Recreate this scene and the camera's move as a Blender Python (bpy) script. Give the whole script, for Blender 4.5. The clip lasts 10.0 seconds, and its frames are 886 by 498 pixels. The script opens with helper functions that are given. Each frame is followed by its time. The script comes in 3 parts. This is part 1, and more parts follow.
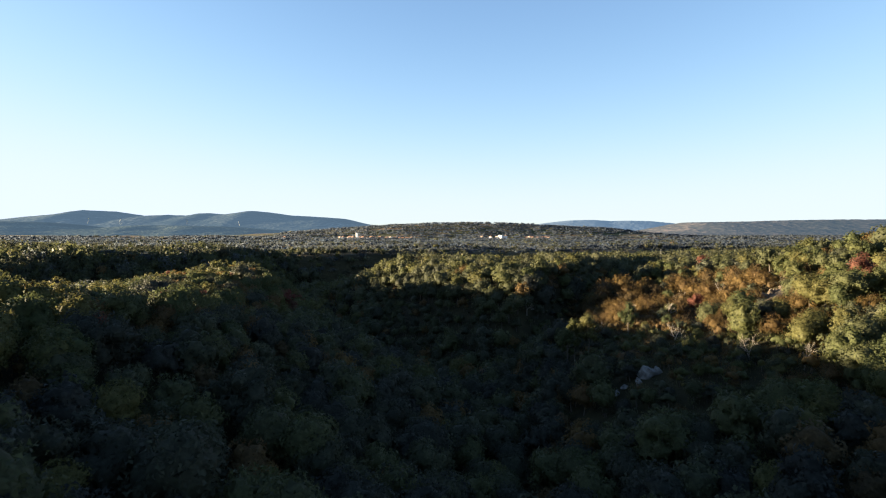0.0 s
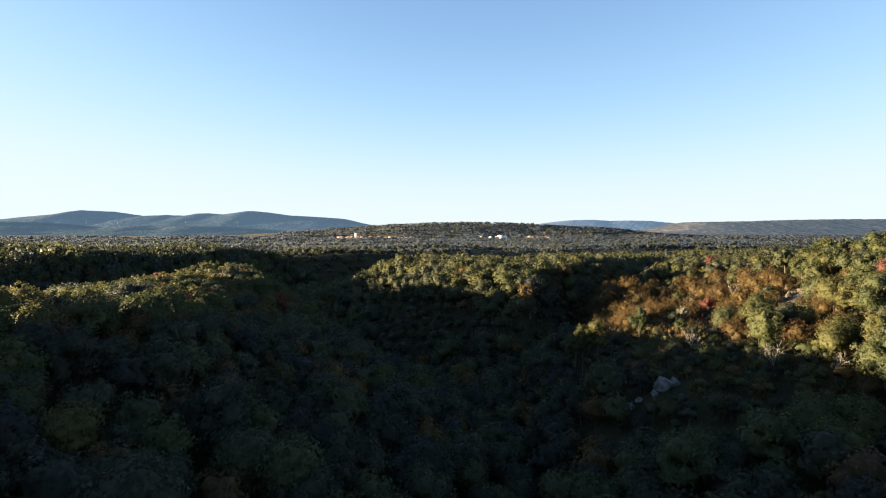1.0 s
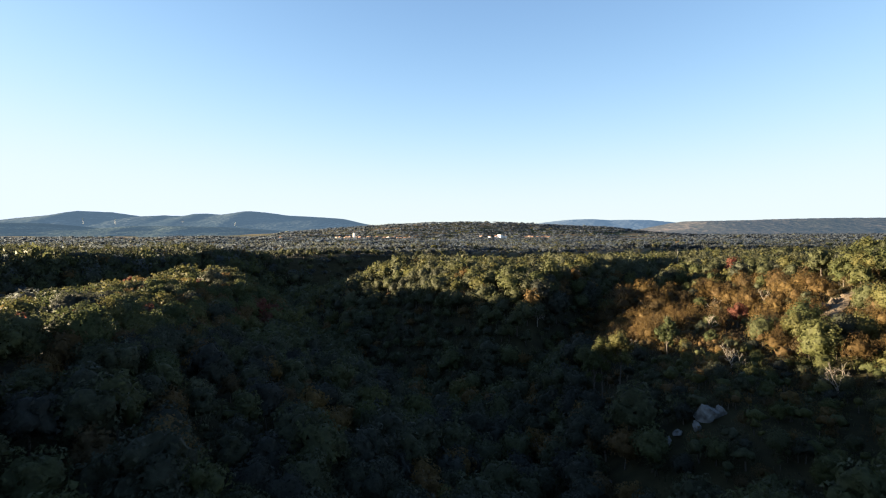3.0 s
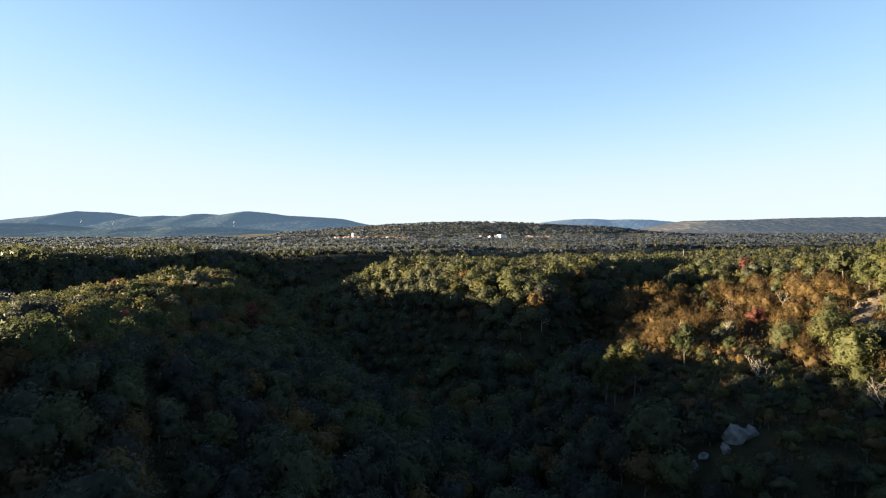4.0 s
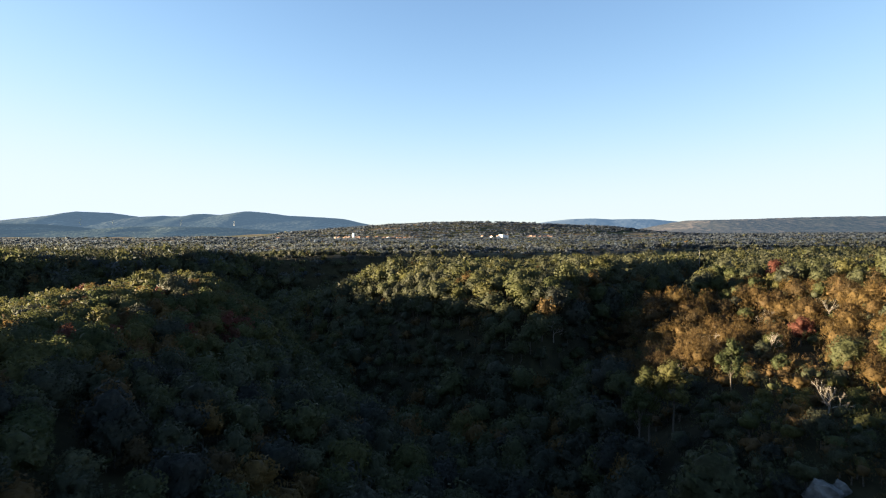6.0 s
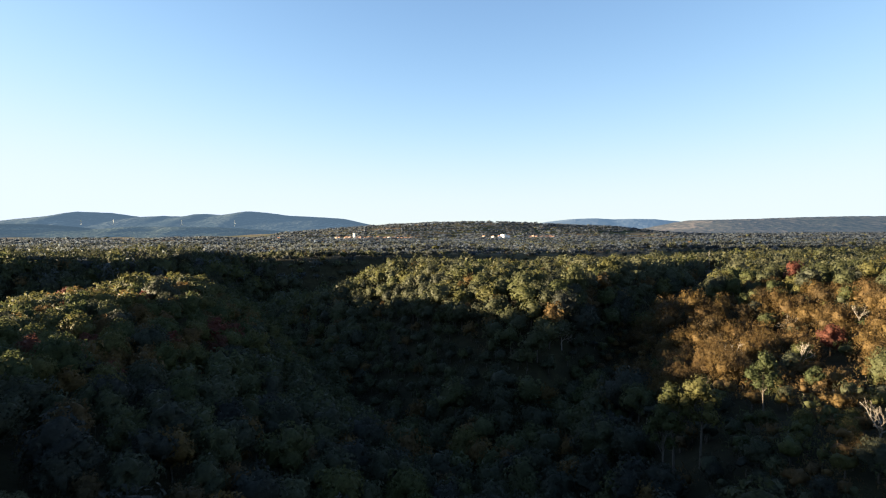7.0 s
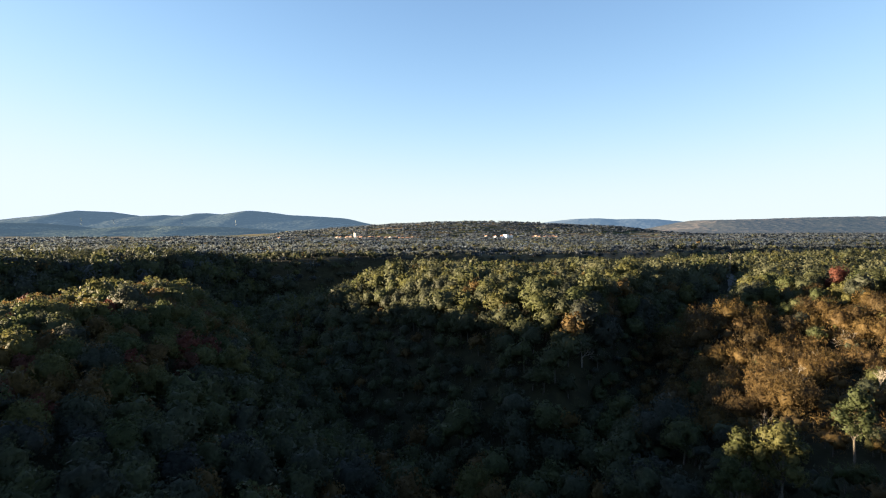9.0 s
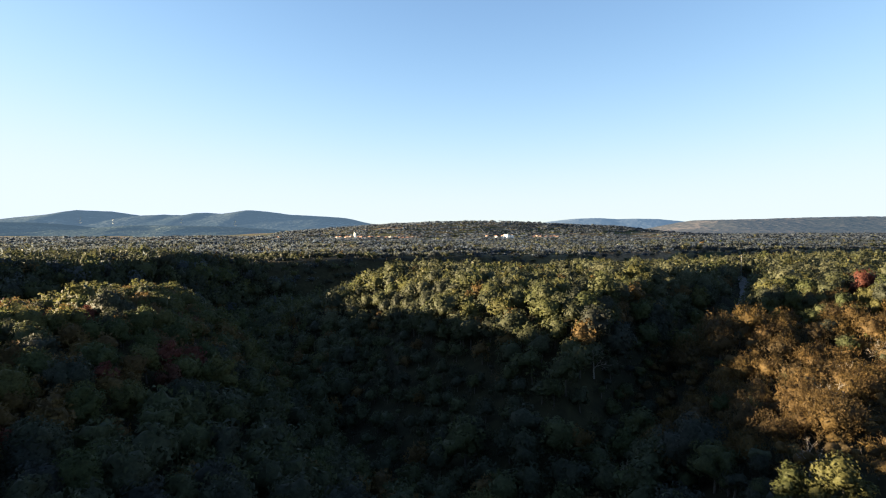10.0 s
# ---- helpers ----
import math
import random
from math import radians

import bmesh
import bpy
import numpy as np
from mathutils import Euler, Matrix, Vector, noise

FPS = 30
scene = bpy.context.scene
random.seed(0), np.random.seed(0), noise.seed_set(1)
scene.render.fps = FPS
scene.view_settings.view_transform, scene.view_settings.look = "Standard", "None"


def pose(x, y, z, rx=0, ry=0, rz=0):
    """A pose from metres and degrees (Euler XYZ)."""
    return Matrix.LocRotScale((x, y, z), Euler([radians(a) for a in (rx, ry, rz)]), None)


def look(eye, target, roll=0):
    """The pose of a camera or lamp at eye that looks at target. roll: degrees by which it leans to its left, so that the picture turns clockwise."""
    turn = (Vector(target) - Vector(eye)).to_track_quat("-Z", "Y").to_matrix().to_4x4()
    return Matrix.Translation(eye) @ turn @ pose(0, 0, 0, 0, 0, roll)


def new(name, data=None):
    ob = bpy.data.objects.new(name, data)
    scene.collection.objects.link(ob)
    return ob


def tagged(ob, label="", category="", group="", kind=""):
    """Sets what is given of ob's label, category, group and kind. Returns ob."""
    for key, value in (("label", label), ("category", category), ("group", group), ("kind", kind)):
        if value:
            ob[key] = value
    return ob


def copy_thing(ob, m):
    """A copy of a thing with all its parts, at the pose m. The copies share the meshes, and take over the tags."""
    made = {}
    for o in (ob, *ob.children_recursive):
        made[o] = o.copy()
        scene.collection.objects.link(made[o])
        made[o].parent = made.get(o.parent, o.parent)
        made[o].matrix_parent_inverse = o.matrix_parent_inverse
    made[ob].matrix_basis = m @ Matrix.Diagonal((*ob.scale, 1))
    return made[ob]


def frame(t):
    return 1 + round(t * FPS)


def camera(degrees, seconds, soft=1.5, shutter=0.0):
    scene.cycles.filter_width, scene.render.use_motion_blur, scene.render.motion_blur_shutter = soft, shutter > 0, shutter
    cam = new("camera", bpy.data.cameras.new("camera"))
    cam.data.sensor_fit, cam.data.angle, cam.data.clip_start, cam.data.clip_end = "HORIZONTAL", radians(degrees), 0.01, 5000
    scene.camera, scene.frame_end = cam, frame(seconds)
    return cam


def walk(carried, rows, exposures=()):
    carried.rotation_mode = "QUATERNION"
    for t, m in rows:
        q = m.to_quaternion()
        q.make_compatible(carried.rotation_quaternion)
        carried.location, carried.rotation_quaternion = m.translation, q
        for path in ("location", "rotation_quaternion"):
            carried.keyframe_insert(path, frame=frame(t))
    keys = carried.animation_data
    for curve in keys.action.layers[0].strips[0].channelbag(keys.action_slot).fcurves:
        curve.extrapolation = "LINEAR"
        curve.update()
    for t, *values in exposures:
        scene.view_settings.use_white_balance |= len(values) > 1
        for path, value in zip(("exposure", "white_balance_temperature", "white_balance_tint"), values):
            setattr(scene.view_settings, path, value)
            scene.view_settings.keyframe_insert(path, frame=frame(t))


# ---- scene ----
cam = camera(72.6, 10.0, 1.1, 0.5)
METRES, EYE, TILT, LEAN, TURN = 100.0, 60.0, -2.0, 0.0, 0.0
ROWS = [
    (0.0, 0.0, 0.0, 0.0, 0.0, 0.0, -0.0),
    (0.5, -0.0002, 0.0478, 0.0012, -0.01, 0.0, 0.02),
    (1.0, -0.0003, 0.0991, 0.0026, -0.06, -0.0, 0.04),
    (1.5, -0.0001, 0.1474, 0.004, -0.09, -0.01, 0.08),
    (2.0, 0.0001, 0.1992, 0.0051, -0.11, -0.0, 0.11),
    (2.5, 0.0008, 0.2481, 0.0063, -0.11, -0.01, 0.15),
    (4.0, 0.0032, 0.4027, 0.0108, -0.18, -0.03, 0.27),
    (4.5, 0.0044, 0.4515, 0.0115, -0.15, -0.02, 0.3),
    (5.0, 0.0052, 0.5031, 0.0126, -0.14, -0.02, 0.34),
    (5.5, 0.0052, 0.5513, 0.0138, -0.11, -0.03, 0.34),
    (7.0, 0.0053, 0.7021, 0.0207, 0.07, -0.04, 0.36),
    (7.5, 0.0039, 0.75, 0.0225, 0.11, -0.03, 0.36),
    (8.0, 0.0026, 0.8006, 0.0248, 0.15, -0.04, 0.34),
    (8.5, 0.0007, 0.8484, 0.0275, 0.19, -0.07, 0.3),
    (9.0, -0.0015, 0.9, 0.0303, 0.22, -0.07, 0.26),
    (9.5, -0.0037, 0.9479, 0.034, 0.24, -0.09, 0.23),
    (10.0, -0.0059, 0.9989, 0.0367, 0.25, -0.1, 0.22),
]
walk(cam, [(t, pose(0, 0, EYE, TILT, LEAN, TURN) @ pose(METRES * x, METRES * y, METRES * z, 90 + pitch, roll, yaw)) for t, x, y, z, yaw, pitch, roll in ROWS], [(0.0, 2.75, 5850, 13.5)])

# ---------------------------------------------------------------- light
SUN_EL, SUN_AZ = 4.85, 275.0        # degrees; azimuth clockwise from the way of flight
sun_way = Vector((math.sin(radians(SUN_AZ)) * math.cos(radians(SUN_EL)),
                  math.cos(radians(SUN_AZ)) * math.cos(radians(SUN_EL)), math.sin(radians(SUN_EL))))
sun = new("sun", bpy.data.lights.new("sun", "SUN"))
sun.data.energy, sun.data.angle, sun.data.color = 6.5, radians(0.6), (1.0, 0.755, 0.42)
sun.matrix_world = look(sun_way * 300, (0, 0, 0))

world = bpy.data.worlds.new("sky")
scene.world = world
world.use_nodes = True
wn, wl = world.node_tree.nodes, world.node_tree.links
sky = wn.new("ShaderNodeTexSky")
sky.sky_type, sky.sun_disc = "NISHITA", False
sky.sun_elevation, sky.sun_rotation = radians(SUN_EL), radians(SUN_AZ)
sky.air_density, sky.dust_density, sky.ozone_density = 0.6, 0.1, 0.9
parts, whole = wn.new("ShaderNodeSeparateColor"), wn.new("ShaderNodeCombineColor")     # thin even haze: the glare low in the sky levels off to a pale white
wl.new(sky.outputs[0], parts.inputs[0])
for k, most in enumerate((1.98, 2.14, 2.30)):
    last = parts.outputs[k]
    for job, value in (("DIVIDE", most), ("POWER", 3.6), ("ADD", 1.0), ("POWER", 1 / 3.6)):
        step = wn.new("ShaderNodeMath")
        step.operation, step.inputs[1].default_value = job, value
        wl.new(last, step.inputs[0])
        last = step.outputs[0]
    share = wn.new("ShaderNodeMath")
    share.operation = "DIVIDE"
    wl.new(parts.outputs[k], share.inputs[0])
    wl.new(last, share.inputs[1])
    wl.new(share.outputs[0], whole.inputs[k])
wl.new(whole.outputs[0], wn["Background"].inputs[0])
wn["Background"].inputs[1].default_value = 0.070


# ---------------------------------------------------------------- materials
def material(name):
    m = bpy.data.materials.new(name)
    m.use_nodes = True
    return m, m.node_tree.nodes, m.node_tree.links, m.node_tree.nodes["Principled BSDF"]


def ramp(nodes, stops):
    r = nodes.new("ShaderNodeValToRGB")
    while len(r.color_ramp.elements) < len(stops):
        r.color_ramp.elements.new(0.5)
    for e, (p, c) in zip(r.color_ramp.elements, stops):
        e.position, e.color = p, (*c, 1)
    return r


def noise_tex(nodes, links, scale, detail=4, space="Object"):
    tc = nodes.new("ShaderNodeTexCoord")
    n = nodes.new("ShaderNodeTexNoise")
    n.inputs["Scale"].default_value, n.inputs["Detail"].default_value = scale, detail
    links.new(tc.outputs[space], n.inputs["Vector"])
    return n


def leaf_material(name, stops, shine=0.6, through_light=0.5, vary=0.12):
    """Foliage: each tree takes its own colour from the stops, each clump varies round it; some light passes through."""
    m, n, l, b = material(name)
    at = n.new("ShaderNodeAttribute")
    at.attribute_name = "tint"
    oi = n.new("ShaderNodeObjectInfo")
    add = n.new("ShaderNodeMath")
    add.operation = "ADD"
    l.new(at.outputs["Fac"], add.inputs[0])
    l.new(oi.outputs["Random"], add.inputs[1])
    wrap = n.new("ShaderNodeMath")
    wrap.operation = "PINGPONG"
    wrap.inputs[1].default_value = 1.0
    l.new(add.outputs[0], wrap.inputs[0])
    r = ramp(n, stops)
    l.new(wrap.outputs[0], r.inputs[0])
    isl = n.new("ShaderNodeNewGeometry")
    hsv = n.new("ShaderNodeHueSaturation")
    mr = n.new("ShaderNodeMapRange")
    mr.inputs["To Min"].default_value, mr.inputs["To Max"].default_value = 1 - vary, 1 + vary
    l.new(isl.outputs["Random Per Island"], mr.inputs["Value"])
    l.new(r.outputs[0], hsv.inputs["Color"])
    tuft = noise_tex(n, l, 1.7, 5)
    mottle = n.new("ShaderNodeMapRange")
    mottle.inputs["From Min"].default_value, mottle.inputs["From Max"].default_value = 0.3, 0.7
    mottle.inputs["To Min"].default_value, mottle.inputs["To Max"].default_value = 0.72, 1.28
    l.new(tuft.outputs["Fac"], mottle.inputs["Value"])
    both = n.new("ShaderNodeMath")
    both.operation = "MULTIPLY"
    l.new(mr.outputs[0], both.inputs[0])
    l.new(mottle.outputs[0], both.inputs[1])
    l.new(both.outputs[0], hsv.inputs["Value"])
    bump = n.new("ShaderNodeBump")
    bump.inputs["Strength"].default_value, bump.inputs["Distance"].default_value = 0.55, 0.35
    l.new(tuft.outputs["Fac"], bump.inputs["Height"])
    l.new(bump.outputs[0], b.inputs["Normal"])
    l.new(hsv.outputs[0], b.inputs["Base Color"])
    b.inputs["Roughness"].default_value = shine
    b.inputs["Specular IOR Level"].default_value = 0.14
    tr = n.new("ShaderNodeBsdfTranslucent")
    l.new(hsv.outputs[0], tr.inputs["Color"])
    mix = n.new("ShaderNodeMixShader")
    mix.inputs[0].default_value = through_light
    l.new(b.outputs[0], mix.inputs[1])
    l.new(tr.outputs[0], mix.inputs[2])
    l.new(mix.outputs[0], n["Material Output"].inputs["Surface"])
    return m


LEAF = {
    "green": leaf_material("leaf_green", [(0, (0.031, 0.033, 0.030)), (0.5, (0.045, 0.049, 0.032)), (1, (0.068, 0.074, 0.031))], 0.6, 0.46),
    "yellow": leaf_material("leaf_yellow_green", [(0, (0.051, 0.063, 0.027)), (0.5, (0.068, 0.076, 0.029)), (1, (0.094, 0.088, 0.031))]),
    "rust": leaf_material("leaf_rust", [(0, (0.076, 0.058, 0.030)), (0.5, (0.102, 0.067, 0.028)), (1, (0.118, 0.080, 0.028))]),
    "red": leaf_material("leaf_red", [(0, (0.090, 0.044, 0.030)), (1, (0.120, 0.042, 0.030))]),
    "olive": leaf_material("leaf_olive", [(0, (0.062, 0.070, 0.044)), (0.5, (0.080, 0.086, 0.050)), (1, (0.098, 0.098, 0.054))]),
    # haze over the far plain is put into these two bluish leaf colours
    "grove": leaf_material("leaf_grove_hazed", [(0, (0.062, 0.076, 0.084)), (0.5, (0.076, 0.088, 0.092)), (1, (0.096, 0.104, 0.098))], 0.6, 0.72, 0.08),
    "distant": leaf_material("leaf_distant_hazed", [(0, (0.076, 0.104, 0.146)), (0.5, (0.090, 0.114, 0.150)), (1, (0.106, 0.122, 0.146))], 0.6, 0.76, 0.05),
}
SPECIES = list(LEAF)


def bark_material():
    m, n, l, b = material("bark")
    t = noise_tex(n, l, 6.0, 6)
    r = ramp(n, [(0.3, (0.04, 0.033, 0.026)), (0.7, (0.11, 0.093, 0.072))])
    l.new(t.outputs["Fac"], r.inputs[0])
    l.new(r.outputs[0], b.inputs["Base Color"])
    b.inputs["Roughness"].default_value = 0.9
    return m


BARK = bark_material()


def ground_material():
    """Leaf litter in the woods near by, coloured darker for the shade under trees; stubble, grass and ploughed fields
    on the plain beyond.
    """
    m, n, l, b = material("ground")
    big = noise_tex(n, l, 0.012, 3)
    small = noise_tex(n, l, 0.35, 6)
    r1 = ramp(n, [(0.35, (0.016, 0.015, 0.010)), (0.55, (0.024, 0.023, 0.012)), (0.72, (0.038, 0.033, 0.019))])
    cell = n.new("ShaderNodeTexVoronoi")
    cell.inputs["Scale"].default_value = 0.011
    tc = n.new("ShaderNodeTexCoord")
    l.new(tc.outputs["Object"], cell.inputs["Vector"])
    sep = n.new("ShaderNodeSeparateColor")
    l.new(cell.outputs["Color"], sep.inputs[0])
    fields = ramp(n, [(0.15, (0.042, 0.050, 0.022)), (0.45, (0.075, 0.076, 0.036)), (0.7, (0.125, 0.105, 0.062)), (0.9, (0.19, 0.14, 0.095))])
    l.new(sep.outputs[0], fields.inputs[0])
    xyz = n.new("ShaderNodeSeparateXYZ")
    l.new(tc.outputs["Object"], xyz.inputs[0])
    out = n.new("ShaderNodeMapRange")
    out.inputs["From Min"].default_value, out.inputs["From Max"].default_value = 600, 680
    l.new(xyz.outputs["Y"], out.inputs["Value"])
    land = n.new("ShaderNodeMix")
    land.data_type = "RGBA"
    l.new(out.outputs[0], land.inputs["Factor"])
    l.new(r1.outputs[0], land.inputs["A"])
    l.new(fields.outputs[0], land.inputs["B"])
    r2 = ramp(n, [(0.3, (0.6, 0.58, 0.55)), (0.7, (1.3, 1.25, 1.1))])
    l.new(big.outputs["Fac"], r1.inputs[0])
    l.new(small.outputs["Fac"], r2.inputs[0])
    mul = n.new("ShaderNodeMix")
    mul.data_type, mul.blend_type = "RGBA", "MULTIPLY"
    mul.inputs["Factor"].default_value = 1
    l.new(land.outputs["Result"], mul.inputs["A"])
    l.new(r2.outputs[0], mul.inputs["B"])
    l.new(mul.outputs["Result"], b.inputs["Base Color"])
    b.inputs["Roughness"].default_value = 0.95
    b.inputs["Specular IOR Level"].default_value = 0.1
    bump = n.new("ShaderNodeBump")
    bump.inputs["Strength"].default_value, bump.inputs["Distance"].default_value = 0.6, 0.5
    l.new(small.outputs["Fac"], bump.inputs["Height"])
    l.new(bump.outputs[0], b.inputs["Normal"])
    return m


def hill_material(name, dark, light, scale, haze_glow=0.0):
    """Far wooded hills: woods and clearings in patches, with a fine grain of crowns; a bluish emission imitates haze.
    """
    m, n, l, b = material(name)
    big = noise_tex(n, l, 0.004 * scale, 5)
    fine = noise_tex(n, l, 0.05 * scale, 5)
    r = ramp(n, [(0.40, dark), (0.56, [0.7 * p + 0.3 * q for p, q in zip(dark, light)]), (0.64, light)])
    mixf = n.new("ShaderNodeMath")
    mixf.operation = "MULTIPLY_ADD"
    mixf.inputs[1].default_value = 0.6
    half = n.new("ShaderNodeMath")
    half.operation = "MULTIPLY"
    half.inputs[1].default_value = 0.42
    l.new(big.outputs["Fac"], half.inputs[0])
    l.new(fine.outputs["Fac"], mixf.inputs[0])
    l.new(half.outputs[0], mixf.inputs[2])
    l.new(mixf.outputs[0], r.inputs[0])
    l.new(r.outputs[0], b.inputs["Base Color"])
    b.inputs["Roughness"].default_value = 1.0
    b.inputs["Specular IOR Level"].default_value = 0.0
    if haze_glow:
        # hills give off no light: this pale blue emission is the haze
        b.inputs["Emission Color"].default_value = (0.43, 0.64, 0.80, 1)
        b.inputs["Emission Strength"].default_value = haze_glow
    bump = n.new("ShaderNodeBump")
    bump.inputs["Strength"].default_value, bump.inputs["Distance"].default_value = 0.8, 8.0
    l.new(fine.outputs["Fac"], bump.inputs["Height"])
    l.new(bump.outputs[0], b.inputs["Normal"])
    return m


# ---------------------------------------------------------------- the lie of the land
def smooth(a, b, v):
    u = np.clip((v - a) / (b - a), 0, 1)
    return u * u * (3 - 2 * u)


def rough(x, y, size, seed):
    """Soft uneven ground: a few crossed waves."""
    rng = np.random.RandomState(seed)
    out = np.zeros_like(x, dtype=float)
    for k in range(7):
        a, p, f = rng.uniform(0, 6.283), rng.uniform(0, 6.283), rng.uniform(0.6, 1.9)
        out += np.sin((x * math.cos(a) + y * math.sin(a)) * f * 6.283 / size + p)
    return out / 7


# centre lines of the gorges: x, y, floor height, half width to the left and to the right of the way
MAIN = [(0, -260, 30, 70, 70), (5, -120, 22, 80, 90), (8, 0, 17, 78, 92), (11, 100, 14, 82, 92), (13, 160, 9, 90, 78), (-6, 208, 6, 78, 64), (-38, 262, 4, 42, 52),
        (-62, 322, 3, 38, 58), (-94, 375, 2, 46, 72), (-122, 430, 1, 25, 54), (-118, 490, 1, 46, 70), (-50, 550, 0, 38, 150),
        (40, 590, 0, 38, 190), (160, 630, 0, 38, 150), (300, 675, 0, 42, 100), (520, 720, 0, 80, 90), (900, 800, 0, 90, 90)]
LEFT = [(-112, 425, 2, 45, 50), (-165, 320, 4, 80, 80), (-230, 235, 6, 150, 86), (-330, 160, 8, 170, 100), (-520, 110, 12, 130, 100), (-900, 60, 16, 120, 100)]
FORK = [(14, 196, 8, 24, 76), (39, 228, 14, 13, 44), (55, 254, 18, 11, 24), (84, 289, 22, 13, 12), (114, 335, 28, 12, 11), (136, 376, 32, 7, 8)]


def carve(x, y, base, line, kl, kr):
    best = np.full(x.shape, 1e9)
    out = base.copy()
    for (ax, ay, af, al, ar), (bx, by, bf, bl, br) in zip(line, line[1:]):
        dx, dy = bx - ax, by - ay
        n2 = dx * dx + dy * dy
        t = np.clip(((x - ax) * dx + (y - ay) * dy) / n2, 0, 1)
        px, py = x - ax - t * dx, y - ay - t * dy
        d = np.hypot(px, py)
        leftward = (dx * py - dy * px) > 0
        w = np.where(leftward, al + t * (bl - al), ar + t * (br - ar))
        k = np.where(leftward, kl, kr)
        u = np.clip((np.sqrt(d * d + 36) - 6) / w, 0, 1)
        floor = af + t * (bf - af)
        h = floor + (base - floor) * (1 - (1 - u) ** k)
        out = np.minimum(out, h)
    return out


def bell(x, y, cx, cy, sx, sy):
    return np.exp(-0.5 * (((x - cx) / sx) ** 2 + ((y - cy) / sy) ** 2))


def height(x, y):
    x, y = np.asarray(x, float), np.asarray(y, float)
    base = 34 + 2.0 * rough(x, y, 260, 3) + 1.0 * rough(x, y, 90, 4)
    # unseen rises at (-88, 88) and (-98, 15) are added to shade the right bank
    base = base + 22 * bell(x, y, 172, 165, 55, 66) - 9 * bell(x, y, 82, 212, 13, 36) + 6.2 * bell(x, y, -54, 120, 28, 28) + 2 * bell(x, y, -88, 88, 24, 24) - 4 * bell(x, y, -34, 76, 16, 20) - 3 * bell(x, y, -36, 194, 16, 20) + 12 * bell(x, y, -98, 15, 60, 46) + 2.0 * bell(x, y, -98, 245, 36, 60) - 4.5 * bell(x, y, -136, 178, 22, 24)
    base = base + 1.5 * bell(x, y, 60, 300, 50, 45) + 1.0 * bell(x, y, 112, 345, 40, 38) + 3 * bell(x, y, -38, 388, 22, 26) - 2.5 * bell(x, y, 104, 164, 10, 10) - 20 * bell(x, y, -82, 444, 30, 40)
    base = base - 11 * smooth(600, 1500, y)
    # the wooded ridge with the town at its foot
    base = base + 38 * bell(x, y, -180, 2520, 330, 260) + 39 * bell(x, y, 320, 2480, 300, 240) + 12 * bell(x, y, 660, 2450, 110, 240) + 12 * bell(x, y, -1850, 2750, 800, 420)
    base = base + 5 * rough(x, y, 430, 9) * smooth(560, 1000, y) * (1 - smooth(2000, 2600, y))
    h = carve(x, y, base, MAIN, 1.9, 1.35)
    h = np.minimum(h, carve(x, y, base, LEFT, 2.0, 1.15))
    h = np.minimum(h, carve(x, y, base, FORK, 1.5, 1.5))
    h = h + 2.5 * bell(x, y, 39, 126, 12, 9) + 7.5 * bell(x, y, 46, 148, 11, 26)          # rocky shelf on the bank
    h = h + 4 * bell(x, y, 67, 247, 10, 14)             # the shoulder of the bank above the side ravine
    h = h + 5 * bell(x, y, -62, 378, 15, 20)            # the low tip of the promontory
    return h + 0.7 * rough(x, y, 31, 5)


def make_mesh(name, verts, faces, mats=(), index=None, tint=None, flat=True, normals=None):
    me = bpy.data.meshes.new(name)
    verts, faces = np.asarray(verts, np.float32), np.asarray(faces, np.int32)
    k = faces.shape[1]
    me.vertices.add(len(verts))
    me.vertices.foreach_set("co", verts.ravel())
    me.loops.add(faces.size)
    me.loops.foreach_set("vertex_index", faces.ravel())
    me.polygons.add(len(faces))
    me.polygons.foreach_set("loop_start", np.arange(0, faces.size, k, dtype=np.int32))
    me.polygons.foreach_set("use_smooth", np.full(len(faces), not flat))
    for m in mats:
        me.materials.append(m)
    if index is not None:
        me.polygons.foreach_set("material_index", np.asarray(index, np.int32))
    if tint is not None:
        me.attributes.new("tint", "FLOAT", "POINT").data.foreach_set("value", np.asarray(tint, np.float32))
    if normals is not None:
        me.attributes.new("custom_normal", "FLOAT_VECTOR", "POINT").data.foreach_set("vector", np.asarray(normals, np.float32).ravel())
    me.update(calc_edges=True)
    return me


def grid_sheet(name, xs, ys, fn, mat):
    gx, gy = np.meshgrid(xs, ys)
    z = fn(gx, gy)
    w = len(xs)
    i = np.arange(len(xs) * (len(ys) - 1)).reshape(len(ys) - 1, w)[:, :-1].ravel()
    return make_mesh(name, np.stack([gx.ravel(), gy.ravel(), z.ravel()], 1), np.stack([i, i + 1, i + w + 1, i + w], 1), [mat], flat=False)


def spread(near0, near1, step, far0, far1, grow):
    mid = list(np.arange(near0, near1 + 0.1, step))
    s, a = step, mid[-1]
    while a < far1:
        s *= grow
        a += s
        mid.append(min(a, far1))
    s, a, low = step, near0, []
    while a > far0:
        s *= grow
        a -= s
        low.append(max(a, far0))
    return np.array(low[::-1] + mid)


GROUND = ground_material()
ground = tagged(new("ground", grid_sheet("ground", spread(-420, 420, 6, -4200, 4200, 1.09), spread(-100, 720, 6, -1500, 4800, 1.07), height, GROUND)),
                "rolling leaf-littered earth cut by deep wooded gorges", "ground", kind="structure")


